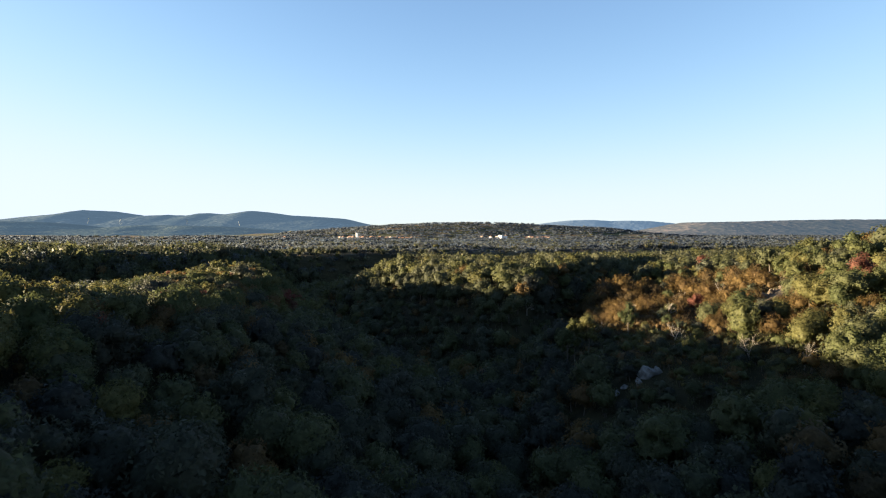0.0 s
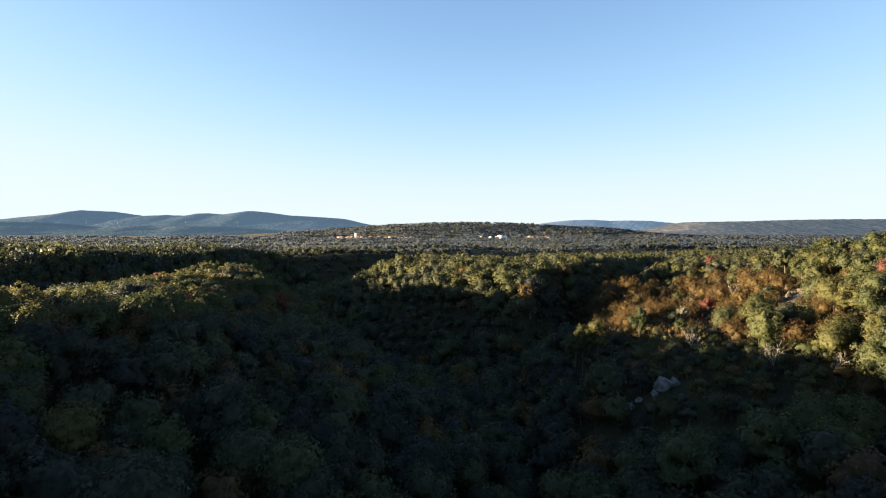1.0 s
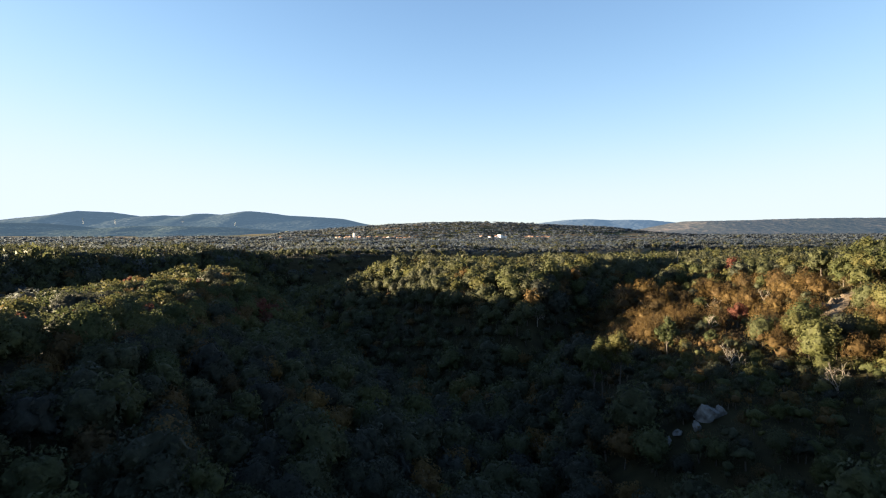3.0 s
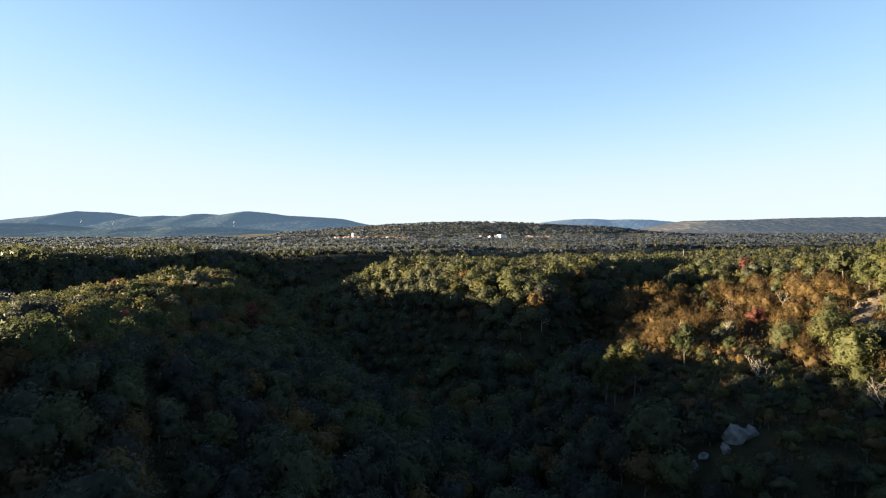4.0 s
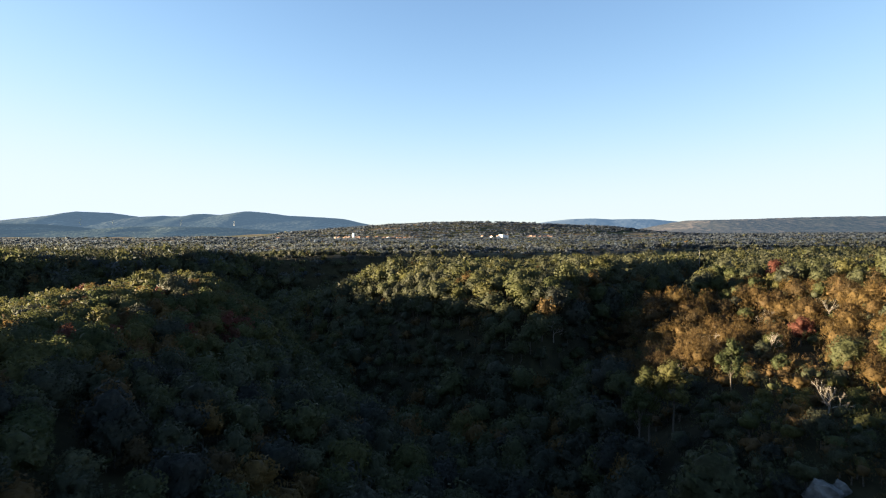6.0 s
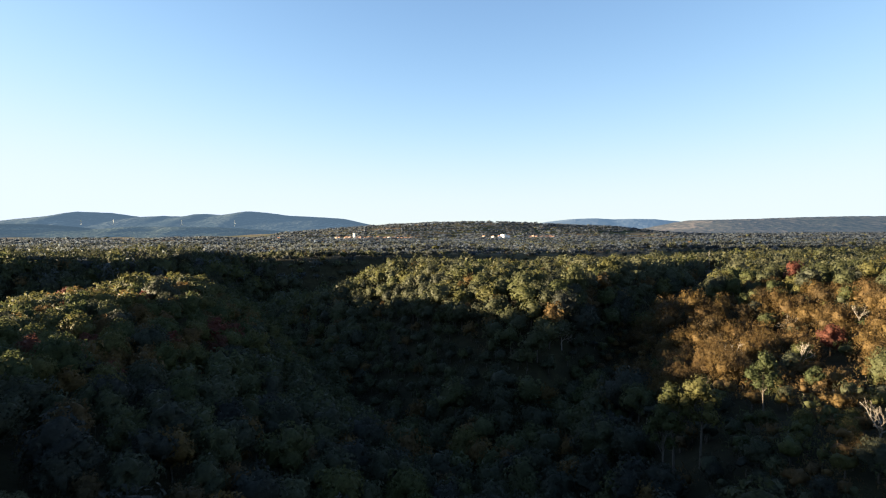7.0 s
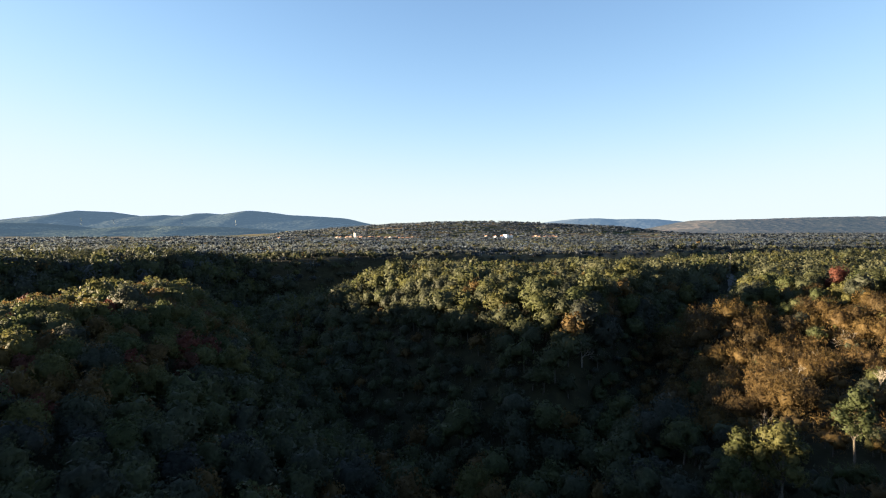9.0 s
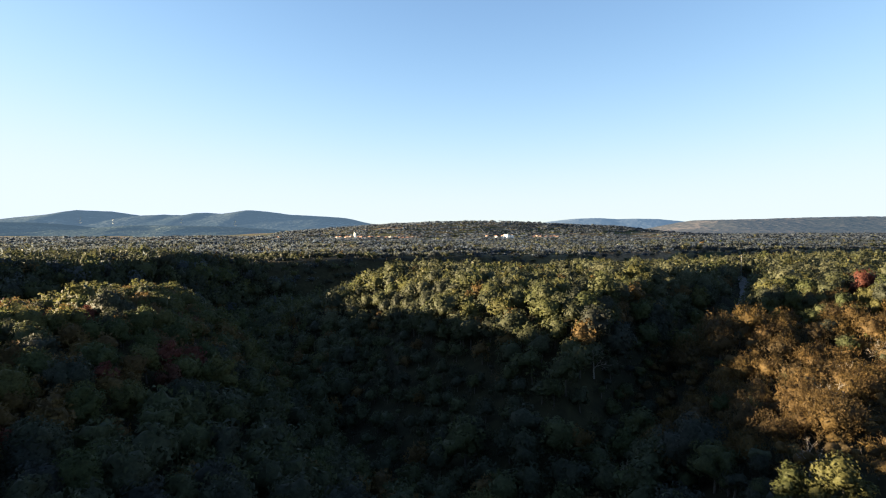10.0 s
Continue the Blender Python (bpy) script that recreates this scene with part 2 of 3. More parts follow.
# ---------------------------------------------------------------- far hills
def hill_range(name, line, y0, y1, foot, mat, label, bumps=3.0, step=24):
    """A far range as one relief: line gives x and crest height from end to end of it."""
    lx, lz = [p[0] for p in line], [p[1] for p in line]
    xs, ys = np.arange(lx[0], lx[-1] + 1, step), np.linspace(y0, y1, 30)

    def fn(gx, gy):
        crest = sum(np.interp(gx + o, lx, lz) for o in (-24, 0, 24)) / 3 - foot
        v = (gy - y0) / (y1 - y0)
        up = smooth(0, 0.72, v) * (0.94 + 0.05 * rough(gx, gy, 700, 8) * (1 - smooth(0.55, 0.72, v)) + 0.06 * smooth(0.5, 0.72, v))
        rng = np.random.RandomState(len(name))
        return foot + crest * up + bumps * smooth(0, 0.3, v) * (1 - smooth(0.6, 0.72, v)) * rough(gx, gy, 320, 6) + rng.uniform(-1, 1, gx.shape) * 1.6

    return tagged(new(name, grid_sheet(name, xs, ys, fn, mat)), label, "hills", kind="structure")


# haze of distance is put into the blue base colours and the emission
HILL_L = hill_material("hill_blue_haze", (0.024, 0.036, 0.042), (0.110, 0.120, 0.112), 0.7, 0.034)
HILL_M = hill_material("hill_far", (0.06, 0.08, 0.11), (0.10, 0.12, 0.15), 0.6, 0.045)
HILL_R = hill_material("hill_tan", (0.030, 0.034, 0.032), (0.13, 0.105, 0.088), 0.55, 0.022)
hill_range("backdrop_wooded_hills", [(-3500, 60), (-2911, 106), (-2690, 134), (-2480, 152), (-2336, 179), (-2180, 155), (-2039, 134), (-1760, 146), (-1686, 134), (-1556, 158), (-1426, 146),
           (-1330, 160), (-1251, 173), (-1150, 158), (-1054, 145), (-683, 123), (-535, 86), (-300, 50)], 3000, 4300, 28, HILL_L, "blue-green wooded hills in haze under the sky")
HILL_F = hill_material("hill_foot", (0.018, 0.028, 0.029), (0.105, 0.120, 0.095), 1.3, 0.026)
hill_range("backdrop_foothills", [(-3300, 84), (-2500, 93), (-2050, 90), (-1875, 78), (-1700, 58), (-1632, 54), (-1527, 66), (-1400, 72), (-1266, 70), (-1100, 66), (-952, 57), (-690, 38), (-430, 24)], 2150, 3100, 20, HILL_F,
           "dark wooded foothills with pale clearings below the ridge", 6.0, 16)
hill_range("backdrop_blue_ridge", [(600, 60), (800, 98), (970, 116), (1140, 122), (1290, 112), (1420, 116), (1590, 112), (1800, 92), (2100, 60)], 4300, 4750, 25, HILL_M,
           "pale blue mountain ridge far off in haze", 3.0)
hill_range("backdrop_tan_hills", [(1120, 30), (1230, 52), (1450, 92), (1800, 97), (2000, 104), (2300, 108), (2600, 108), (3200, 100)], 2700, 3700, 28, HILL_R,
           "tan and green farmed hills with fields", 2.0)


# ---------------------------------------------------------------- trees
class Pile:
    """Collects triangles with their normals, and a clump's shade each."""

    def __init__(self):
        self.v, self.f, self.t, self.m, self.n = [], [], [], [], 0

    def add(self, v, f, tint, normals):
        self.v.append(v)
        self.f.append(f + self.n)
        self.t.append(np.broadcast_to(tint, (len(v),)))
        self.m.append(normals)
        self.n += len(v)

    def arrays(self):
        return [np.concatenate(a) for a in (self.v, self.f, self.t, self.m)]


def unit(v):
    return v / np.linalg.norm(v, axis=-1, keepdims=True)


def tube(pile, p, q, r0, r1, n=5):
    p, q = np.array(p, float), np.array(q, float)
    d = unit(q - p)
    a = unit(np.cross(d, (0.31, 0.83, 0.47)))
    b = np.cross(d, a)
    ang = np.arange(n) * 6.2832 / n
    ring = np.cos(ang)[:, None] * a + np.sin(ang)[:, None] * b
    v = np.concatenate([p + ring * r0, q + ring * r1])
    i = np.arange(n)
    j = (i + 1) % n
    f = np.concatenate([np.stack([i, j, j + n], 1), np.stack([i, j + n, i + n], 1)])
    pile.add(v, f, 0.0, np.concatenate([ring, ring]))


def ball(level):
    bm = bmesh.new()
    bmesh.ops.create_icosphere(bm, subdivisions=level, radius=1)
    v = np.array([p.co[:] for p in bm.verts])
    f = np.array([[p.index for p in q.verts] for q in bm.faces])
    bm.free()
    return unit(v), f


BALLS = {k: ball(k) for k in (1, 2, 3, 4)}


def lobed_hull(rng, level, middle, centres, radii, fill, ragged):
    """The closed outline of a crown: the union of its lobes seen from the middle, with uneven bumps."""
    d, f = BALLS[level]
    reach = np.full(len(d), 0.35 * float(np.mean(radii)))
    for c, r in zip(centres, radii):
        o = c - middle
        along = d @ o
        inside = r * r - o @ o + along * along
        reach = np.maximum(reach, np.where(inside > 0, along + np.sqrt(np.maximum(inside, 0)), 0))
    v = middle + d * (reach * fill * rng.uniform(1 - ragged, 1 + ragged, len(d)))[:, None]
    n = np.cross(v[f[:, 1]] - v[f[:, 0]], v[f[:, 2]] - v[f[:, 0]])
    vn = np.zeros_like(v)
    for k in range(3):
        np.add.at(vn, f[:, k], n)
    return v, f, unit(vn), n


def sprays(pile, rng, middle, centres, radii, count, size, lift=0.5, upright=0.0, thin=1.0):
    """Leaf sprays (or, thin and upright, twigs) round the lobes of a crown, uneven in size and turn; none deep inside it."""
    centres, radii = np.array(centres), np.array(radii)
    tries = count * 4
    k = rng.choice(len(radii), tries, p=radii ** 2 / (radii ** 2).sum())
    d = rng.normal(size=(tries, 3))
    d[:, 2] = d[:, 2] * 0.9 + 0.28
    d = unit(d)
    c = centres[k] + d * radii[k][:, None] * (0.74 + lift * rng.beta(1.6, 2.2, (tries, 1)))
    deep = np.min(np.linalg.norm(c[:, None] - centres[None], axis=2) / radii[None], axis=1)
    ok = np.where(deep > 0.70)[0][:count]
    c, d = c[ok], d[ok]
    n = len(ok)
    face = unit(d + rng.normal(size=(n, 3)) * 0.6)
    a = unit(np.cross(face, rng.normal(size=(n, 3))) + upright * np.array([0, 0, 1]) + 0.4 * upright * d)
    b = unit(np.cross(face, a))
    s = size * rng.uniform(0.5, 1.45, (n, 1))
    v = np.stack([c - a * s, c - b * s * thin * rng.uniform(0.5, 1.0, (n, 1)) + face * s * 0.2, c + a * s * 0.8 + b * s * 0.5 * thin], 1).reshape(-1, 3)
    soft = unit(0.75 * d + 0.28 * unit(c - middle) + (0.55 if size < 0.5 else 0.2) * face + np.array([0, 0, 0.2]))
    pile.add(v, np.arange(n * 3).reshape(-1, 3), np.repeat(rng.uniform(0, 0.2, n), 3), np.repeat(soft, 3, 0))


def tree_shape(seed, h=8.5, r=3.6, lobes=16, count=600, size=0.26, level=3, narrow=1.0, limbs=True, fill=0.80, low=0.3, twiggy=False, ragged=0.07):
    """Arrays of one tree: the wood and the crown, a closed cauliflower of lobes with a fringe of leaf sprays."""
    rng = np.random.RandomState(seed)
    wood, crown = Pile(), Pile()
    fork = h * rng.uniform(0.28, 0.36)
    lean = rng.uniform(-0.35, 0.35, 2)
    top = np.array([lean[0], lean[1], fork])
    middle = np.array([lean[0], lean[1], h * 0.56])
    tube(wood, (0, 0, -0.6), top, 0.24, 0.17, 6 if limbs else 3)
    centres, radii, lop = [], [], rng.uniform(0, 6.283)
    for k in range(lobes):
        u = (k + 0.5) / lobes
        a = k * 2.39996 + rng.uniform(-0.45, 0.45)
        rise = 1 - 1.55 * u + rng.uniform(-0.12, 0.12)                # from the top down to the skirts
        if k and rng.uniform() < low:
            rise -= rng.uniform(0.1, 0.45)
        rise = max(-0.75, min(1.0, rise))
        out = math.sqrt(max(0.04, 1 - rise * rise)) * rng.uniform(0.78, 1.06)
        lr = r * rng.uniform(0.20, 0.44) * (1.2 if lobes < 9 else 1.0)
        push = rng.uniform(0.75, 1.25) * (1 + 0.22 * math.cos(a - lop))
        centres.append(middle + np.array([math.cos(a) * out * push * (r - lr) * narrow, math.sin(a) * out * push * (r - lr), rise * (h * 0.44 - lr * 0.7) * (1 + 0.25 * (push - 1))]))
        radii.append(lr)
        if limbs and k % 2 == 0:
            tube(wood, top, centres[-1], 0.09, 0.02, 3)
    hull = lobed_hull(rng, level, middle, centres, np.array(radii), fill, ragged)
    v, f, vn, n = hull
    crown.add(v, f, 0.1 + 0.06 * rng.uniform(-1, 1, len(v)), vn)
    if twiggy:
        sprays(crown, rng, middle, centres, radii, int(count * 0.65), size * 1.9, 0.9, 1.3, 0.18)
        sprays(crown, rng, middle, centres, radii, count - int(count * 0.65), size * 0.8, 0.8)
    else:
        sprays(crown, rng, middle, centres, radii, count, size)
    return wood.arrays(), crown.arrays()


def loose_shape(seed, h, r, lobes, per_lobe, size, low=0.3):
    """A loose crown of separate tufts with the sky between them."""
    rng = np.random.RandomState(seed)
    wood, crown = Pile(), Pile()
    top = np.array([rng.uniform(-0.3, 0.3), rng.uniform(-0.3, 0.3), h * 0.5])
    middle = np.array([top[0], top[1], h * 0.62])
    tube(wood, (0, 0, -0.6), top, 0.20, 0.13, 6)
    for k in range(lobes):
        a = k * 2.4 + rng.uniform(-0.5, 0.5)
        ring = rng.uniform(0.1, 0.85) if k else 0.0
        c = np.array([math.cos(a) * r * ring, math.sin(a) * r * ring, h * (0.94 - 0.34 * ring + rng.uniform(-0.14, 0.04))])
        if k and rng.uniform() < low:
            c[2] = h * rng.uniform(0.42, 0.68)
        lr = r * rng.uniform(0.24, 0.42)
        tube(wood, top - np.array([0, 0, rng.uniform(0, 0.12) * h]), c, 0.07, 0.02, 3)
        hull = lobed_hull(rng, 2, c, [c], np.array([lr]), 0.62, 0.25)
        crown.add(hull[0], hull[1], 0.1, hull[2])
        sprays(crown, rng, middle, [c], [lr], per_lobe, size, 0.7)
    return wood.arrays(), crown.arrays()


def part(name, mesh, parent, label=""):
    ob = new(name, mesh)
    ob.parent = parent
    if label:
        tagged(ob, label)
    return ob


def tree_thing(name, shape, leaf, label, category, group):
    (wv, wf, wt, wm), (cv, cf, ct, cm) = shape
    root = tagged(new(name), label, category, group)
    part("trunk", make_mesh("trunk", wv, wf, [BARK], tint=wt, flat=False), root)
    part("crown", make_mesh("crown", cv, cf, [leaf], tint=ct, flat=False, normals=cm), root)
    return root


def zone(x, y):
    """Shares of green, yellow, rust, red, olive, haze-tinted grey-green and haze-tinted far woods at a place."""
    if ((x - 74) / 35) ** 2 + ((y - 208) / 61) ** 2 < 1:            # the rust-brown slope
        return (0.07, 0.06, 0.85, 0.0, 0.02)
    if x > 46 and y < 285:                                         # the sunlit bank
        return (0.28, 0.45, 0.24, 0.0, 0.03)
    if x < -125:                                                   # beyond the spur
        if y < 620:
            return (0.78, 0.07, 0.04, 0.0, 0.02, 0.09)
    elif x < -52 and y < 330:                                      # the top of the spur
        return (0.20, 0.40, 0.33, 0.06, 0.01)
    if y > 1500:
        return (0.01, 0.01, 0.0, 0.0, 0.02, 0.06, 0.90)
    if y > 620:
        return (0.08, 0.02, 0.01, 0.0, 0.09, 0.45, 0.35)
    if x > 50:                                                     # olive groves on the plateau
        return (0.20, 0.22, 0.06, 0.0, 0.52)
    if x < 110 and 315 < y < 470:                                  # groves on top of the promontory
        return (0.24, 0.30, 0.08, 0.0, 0.38)
    if x < 60 and 225 < y < 470:                                   # its wooded rim
        return (0.62, 0.20, 0.11, 0.0, 0.07)
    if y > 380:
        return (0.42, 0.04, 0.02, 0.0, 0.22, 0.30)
    return (0.72, 0.05, 0.15, 0.0, 0.08)                           # the gorge


def scatter(x0, x1, y0, y1, cell, seed, jitter=0.42):
    rng = np.random.RandomState(seed)
    gx, gy = np.meshgrid(np.arange(x0, x1, cell), np.arange(y0, y1, cell))
    gx = gx + (np.arange(gx.shape[0]) % 2)[:, None] * cell * 0.5
    gx = gx + rng.uniform(-jitter, jitter, gx.shape) * cell
    gy = gy + rng.uniform(-jitter, jitter, gy.shape) * cell
    return gx.ravel(), gy.ravel(), rng


def wedge(x, y, margin=40):
    """Inside the sector that the flight overlooks."""
    return (np.abs(x) < 0.80 * np.maximum(y, 0) + margin) & (y > -30)


# near woods: every tree a thing of its own, up to about 300 of a kind
KINDS = {
    "green": ("oak_tree", "dark green oak with a rounded crown on the gorge side", "tree", "oaks in the gorge"),
    "yellow": ("ash_tree", "yellow-green autumn tree with a loose crown among the woods", "tree", "yellowing trees in the woods"),
    "rust": ("chestnut_tree", "rust-brown autumn tree with thin dry foliage", "tree", "rust-brown trees in the woods"),
    "red": ("maple_tree", "red autumn tree standing out among the greens", "tree", "red trees in the woods"),
    "olive": ("olive_tree", "grey-green olive tree with a low crown", "tree", "olive trees"),
}
SHAPES = {            # three finely leaved shapes of a kind for the near slopes, three lighter ones for farther off
    "green": [tree_shape(10 + k, 8.6, 4.2, 20, 2000 if k < 3 else 900, 0.23 if k < 3 else 0.31, 3) for k in range(6)],
    "yellow": [tree_shape(20 + k, 8.4, 3.9, 18, 2000 if k < 3 else 900, 0.22 if k < 3 else 0.30, 3, 0.95) for k in range(6)],
    "rust": [tree_shape(30 + k, 6.6, 3.8, 15, 1700 if k < 3 else 800, 0.20 if k < 3 else 0.27, 2, 0.95, fill=0.64, low=0.5, twiggy=True, ragged=0.16) for k in range(6)],
    "red": [tree_shape(40 + k, 7.4, 3.0, 15, 1500 if k < 3 else 700, 0.20 if k < 3 else 0.28, 3) for k in range(6)],
    "olive": [tree_shape(50 + k, 5.6, 3.0, 13, 1000 if k < 3 else 500, 0.20 if k < 3 else 0.28, 3) for k in range(6)],
}
SHAPES["yellow"] += [loose_shape(126 + k, 15.0 - 2.5 * (k == 1), 3.0, 15, 110, 0.22) for k in range(3)]      # tall slender ones that reach into the sun
LIMIT = {"green": 260, "yellow": 280, "rust": 240, "red": 60, "olive": 110}
made, count = {}, {k: 0 for k in SPECIES}


def plant(kind, x, y, scale, turn, which):
    z = float(height(x, y)) - 0.1
    m = Matrix.LocRotScale((x, y, z), Euler((0, 0, turn)), (scale, scale, scale))
    key = (kind, which)
    if key not in made:
        name, label, cat, group = KINDS[kind]
        made[key] = tree_thing(name, SHAPES[kind][which], LEAF[kind], label, cat, group)
        made[key].matrix_basis = m
        made[key]["base"] = scale
    else:
        base = made[key]["base"]
        made[key].scale = (1, 1, 1)
        copy_thing(made[key], m)
        made[key].scale = (base, base, base)
    count[kind] += 1


def pick(rng, shares):
    return SPECIES[int(np.searchsorted(np.cumsum(shares), rng.uniform(0, 0.9999)))]


# ---- single trees that stand out, and the ground kept free of trees
CLEAR = [(43.5, 125, 3.6), (38.0, 125, 2.6), (35.5, 125, 2.5), (26.4, 123.5, 2.4), (98, 181, 4.6), (94, 175, 4.0), (91, 169, 3.5), (86, 159, 3.0), (104, 184, 3.0), (140, 385, 3.0), (137, 378, 2.5), (134, 370, 2.5),
         (38.5, 159, 4.6), (50.9, 164.5, 5.0), (35, 160, 4.0), (57, 148, 2.5), (84, 200, 5.0), (80, 191, 4.5), (76, 184, 4.0), (106, 152, 3.8), (111, 150, 3.0), (116, 268, 4.5), (112, 260, 4.5), (-67, 168, 3.2), (-71, 173, 3.0),
         (-115, 232, 3), (-93, 217, 3), (-91, 231, 3), (-84, 239, 3), (-165, 452, 7), (-152, 459, 6), (-139, 466, 5), (-21, 440, 6), (7, 445, 5.5), (236, 442, 9), (236, 430, 6), (-27, 60, 6), (-34, 63, 4), (-20.5, 61, 4), (45.6, 260.5, 3), (63.5, 258.5, 4.5), (66, 247, 3.5), (71, 255, 3), (63.5, 240, 3), (74, 245, 3)]
CLEAR += [(105 + 4.0 * k, 318 + 7.6 * k, 4.6) for k in range(10)]                                   # along the track
STRIPS = [(330, 500, 580, 600, 13), (-560, -430, 765, 778, 15), (-420, -250, 690, 700, 9), (250, 520, 880, 900, 14), (-800, -560, 1010, 1030, 18), (560, 900, 1180, 1230, 22), (260, 360, 505, 516, 8)]
TOWN = [(-270, 1885, 38), (-190, 1892, 15), (-120, 1890, 17), (-50, 1895, 15), (20, 1900, 10), (170, 1880, 48), (290, 1885, 40), (358, 1250, 40), (335, 1240, 34), (-500, 1895, 26)]


def open_ground(x, y):
    """False where a clearing, a rock or a lone tree keeps the woods away."""
    free = np.ones(np.shape(x), bool)
    for cx, cy, r in CLEAR + TOWN:
        free &= (x - cx) ** 2 + (y - cy) ** 2 > r * r
    for x0, x1, y0, y1, half in STRIPS:                             # open fields
        along = np.clip((x - x0) / (x1 - x0), 0, 1)
        free &= (np.abs(y - y0 - along * (y1 - y0)) > half) | (x < x0) | (x > x1)
    return free


for kind, x, y, s, w in (("yellow", 38.5, 159, 1.04, 6), ("yellow", 50.9, 164.5, 0.88, 7), ("yellow", 35.6, 161.5, 1.02, 8), ("yellow", 33.0, 159.5, 1.0, 8), ("red", 84, 200, 0.95, 0), ("red", 106, 152, 1.4, 1), ("red", 111, 150, 0.9, 0),
                         ("red", 116, 268, 1.4, 0), ("red", -67, 168, 1.05, 1), ("red", -71, 173, 0.9, 0),
                         ("red", -115, 232, 1.0, 1), ("red", -93, 217, 1.0, 0), ("red", -91, 231, 1.05, 2), ("red", -84, 239, 0.95, 1),
                         ("green", -165, 452, 1.75, 3), ("green", -152, 459, 1.6, 4), ("green", -139, 466, 1.3, 5), ("green", -21, 440, 1.5, 3), ("green", 7, 445, 1.4, 4),
                         ("green", 236, 442, 1.45, 5), ("rust", 45.6, 260.5, 0.9, 3), ("rust", 63.5, 258.5, 1.25, 4), ("rust", 61.0, 256.0, 0.9, 5), ("rust", 66, 247, 1.45, 0), ("rust", 71, 255, 1.3, 1), ("rust", 63.5, 240, 1.15, 2), ("rust", 74, 245, 1.25, 0), ("yellow", 27, 176, 0.62, 7),
                         ("green", -27, 60, 1.45, 0), ("green", -34, 63, 1.15, 1), ("green", -20.5, 61, 1.1, 2)):
    plant(kind, x, y, s, 1.7 * x, w)

rest = []          # trees that join the woodland sheets: x, y, kind, scale
xs, ys, rng = scatter(-560, 420, -60, 520, 5.7, 77, 0.5)
# thinned trees left of the overlooked sector are added only to cast shade
keep = (wedge(xs, ys) | ((xs < 0) & (rng.uniform(size=xs.shape) > np.where(xs > -190, 0.5, 0.68)))) & open_ground(xs, ys)
xs, ys = xs[keep], ys[keep]
lit_bank = (xs > 34) & (xs < 125) & (ys > 95) & (ys < 275)
spur_top = (xs < -48) & (xs > -105) & (ys > 80) & (ys < 250)
order = np.argsort(np.where(lit_bank, 0, np.where(spur_top, 400, 900)) + np.hypot(xs, ys - 80))
swell, lie = 1 + 0.12 * rough(xs, ys, 42, 21), height(xs, ys)
for i in order:
    x, y = float(xs[i]), float(ys[i])
    kind = pick(rng, zone(x, y))
    s = (0.80 + 0.34 * rng.beta(1.6, 2.0) + (rng.uniform(0.1, 0.3) if rng.uniform() > 0.86 else 0)) * float(swell[i])
    if -40 < x < 60 and 225 < y < 400 and lie[i] < 28 and kind in ("olive", "yellow"):      # darker oaks put on this face to deepen its shade
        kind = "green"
    if x > 28 and y < 178 and lie[i] < 27 and kind in ("olive", "yellow") and rng.uniform() < 0.8:      # and at the foot of the bank, again to deepen the shade
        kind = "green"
    if kind == "rust":
        s *= 0.82
    if 34 < x < 72 and 100 < y < 184:                              # scrub on the rocky shelf
        s *= 0.46
    elif -52 < x < -22 and 100 < y < 165:                          # younger trees on the flank of the spur
        s *= 0.84
    elif 46 < x < 106 and 178 < y < 262:                           # low growth on the rust-brown slope
        s *= 1.05 if kind == "rust" else 0.66
    if -30 < x < 58 and 225 < y < 345 and lie[i] < 24:    # and on the steep face of the promontory
        s *= 0.62
    if x < -100 and y > 360:                                       # old spreading trees on the far rim
        s *= rng.uniform(1.0, 1.55)
    near = abs(x) < 0.78 * y + 12 and y > 45 and abs(x) < 140
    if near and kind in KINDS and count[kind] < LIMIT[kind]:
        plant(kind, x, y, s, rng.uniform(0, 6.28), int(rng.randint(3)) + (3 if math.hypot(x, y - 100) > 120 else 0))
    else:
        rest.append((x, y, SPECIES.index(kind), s))


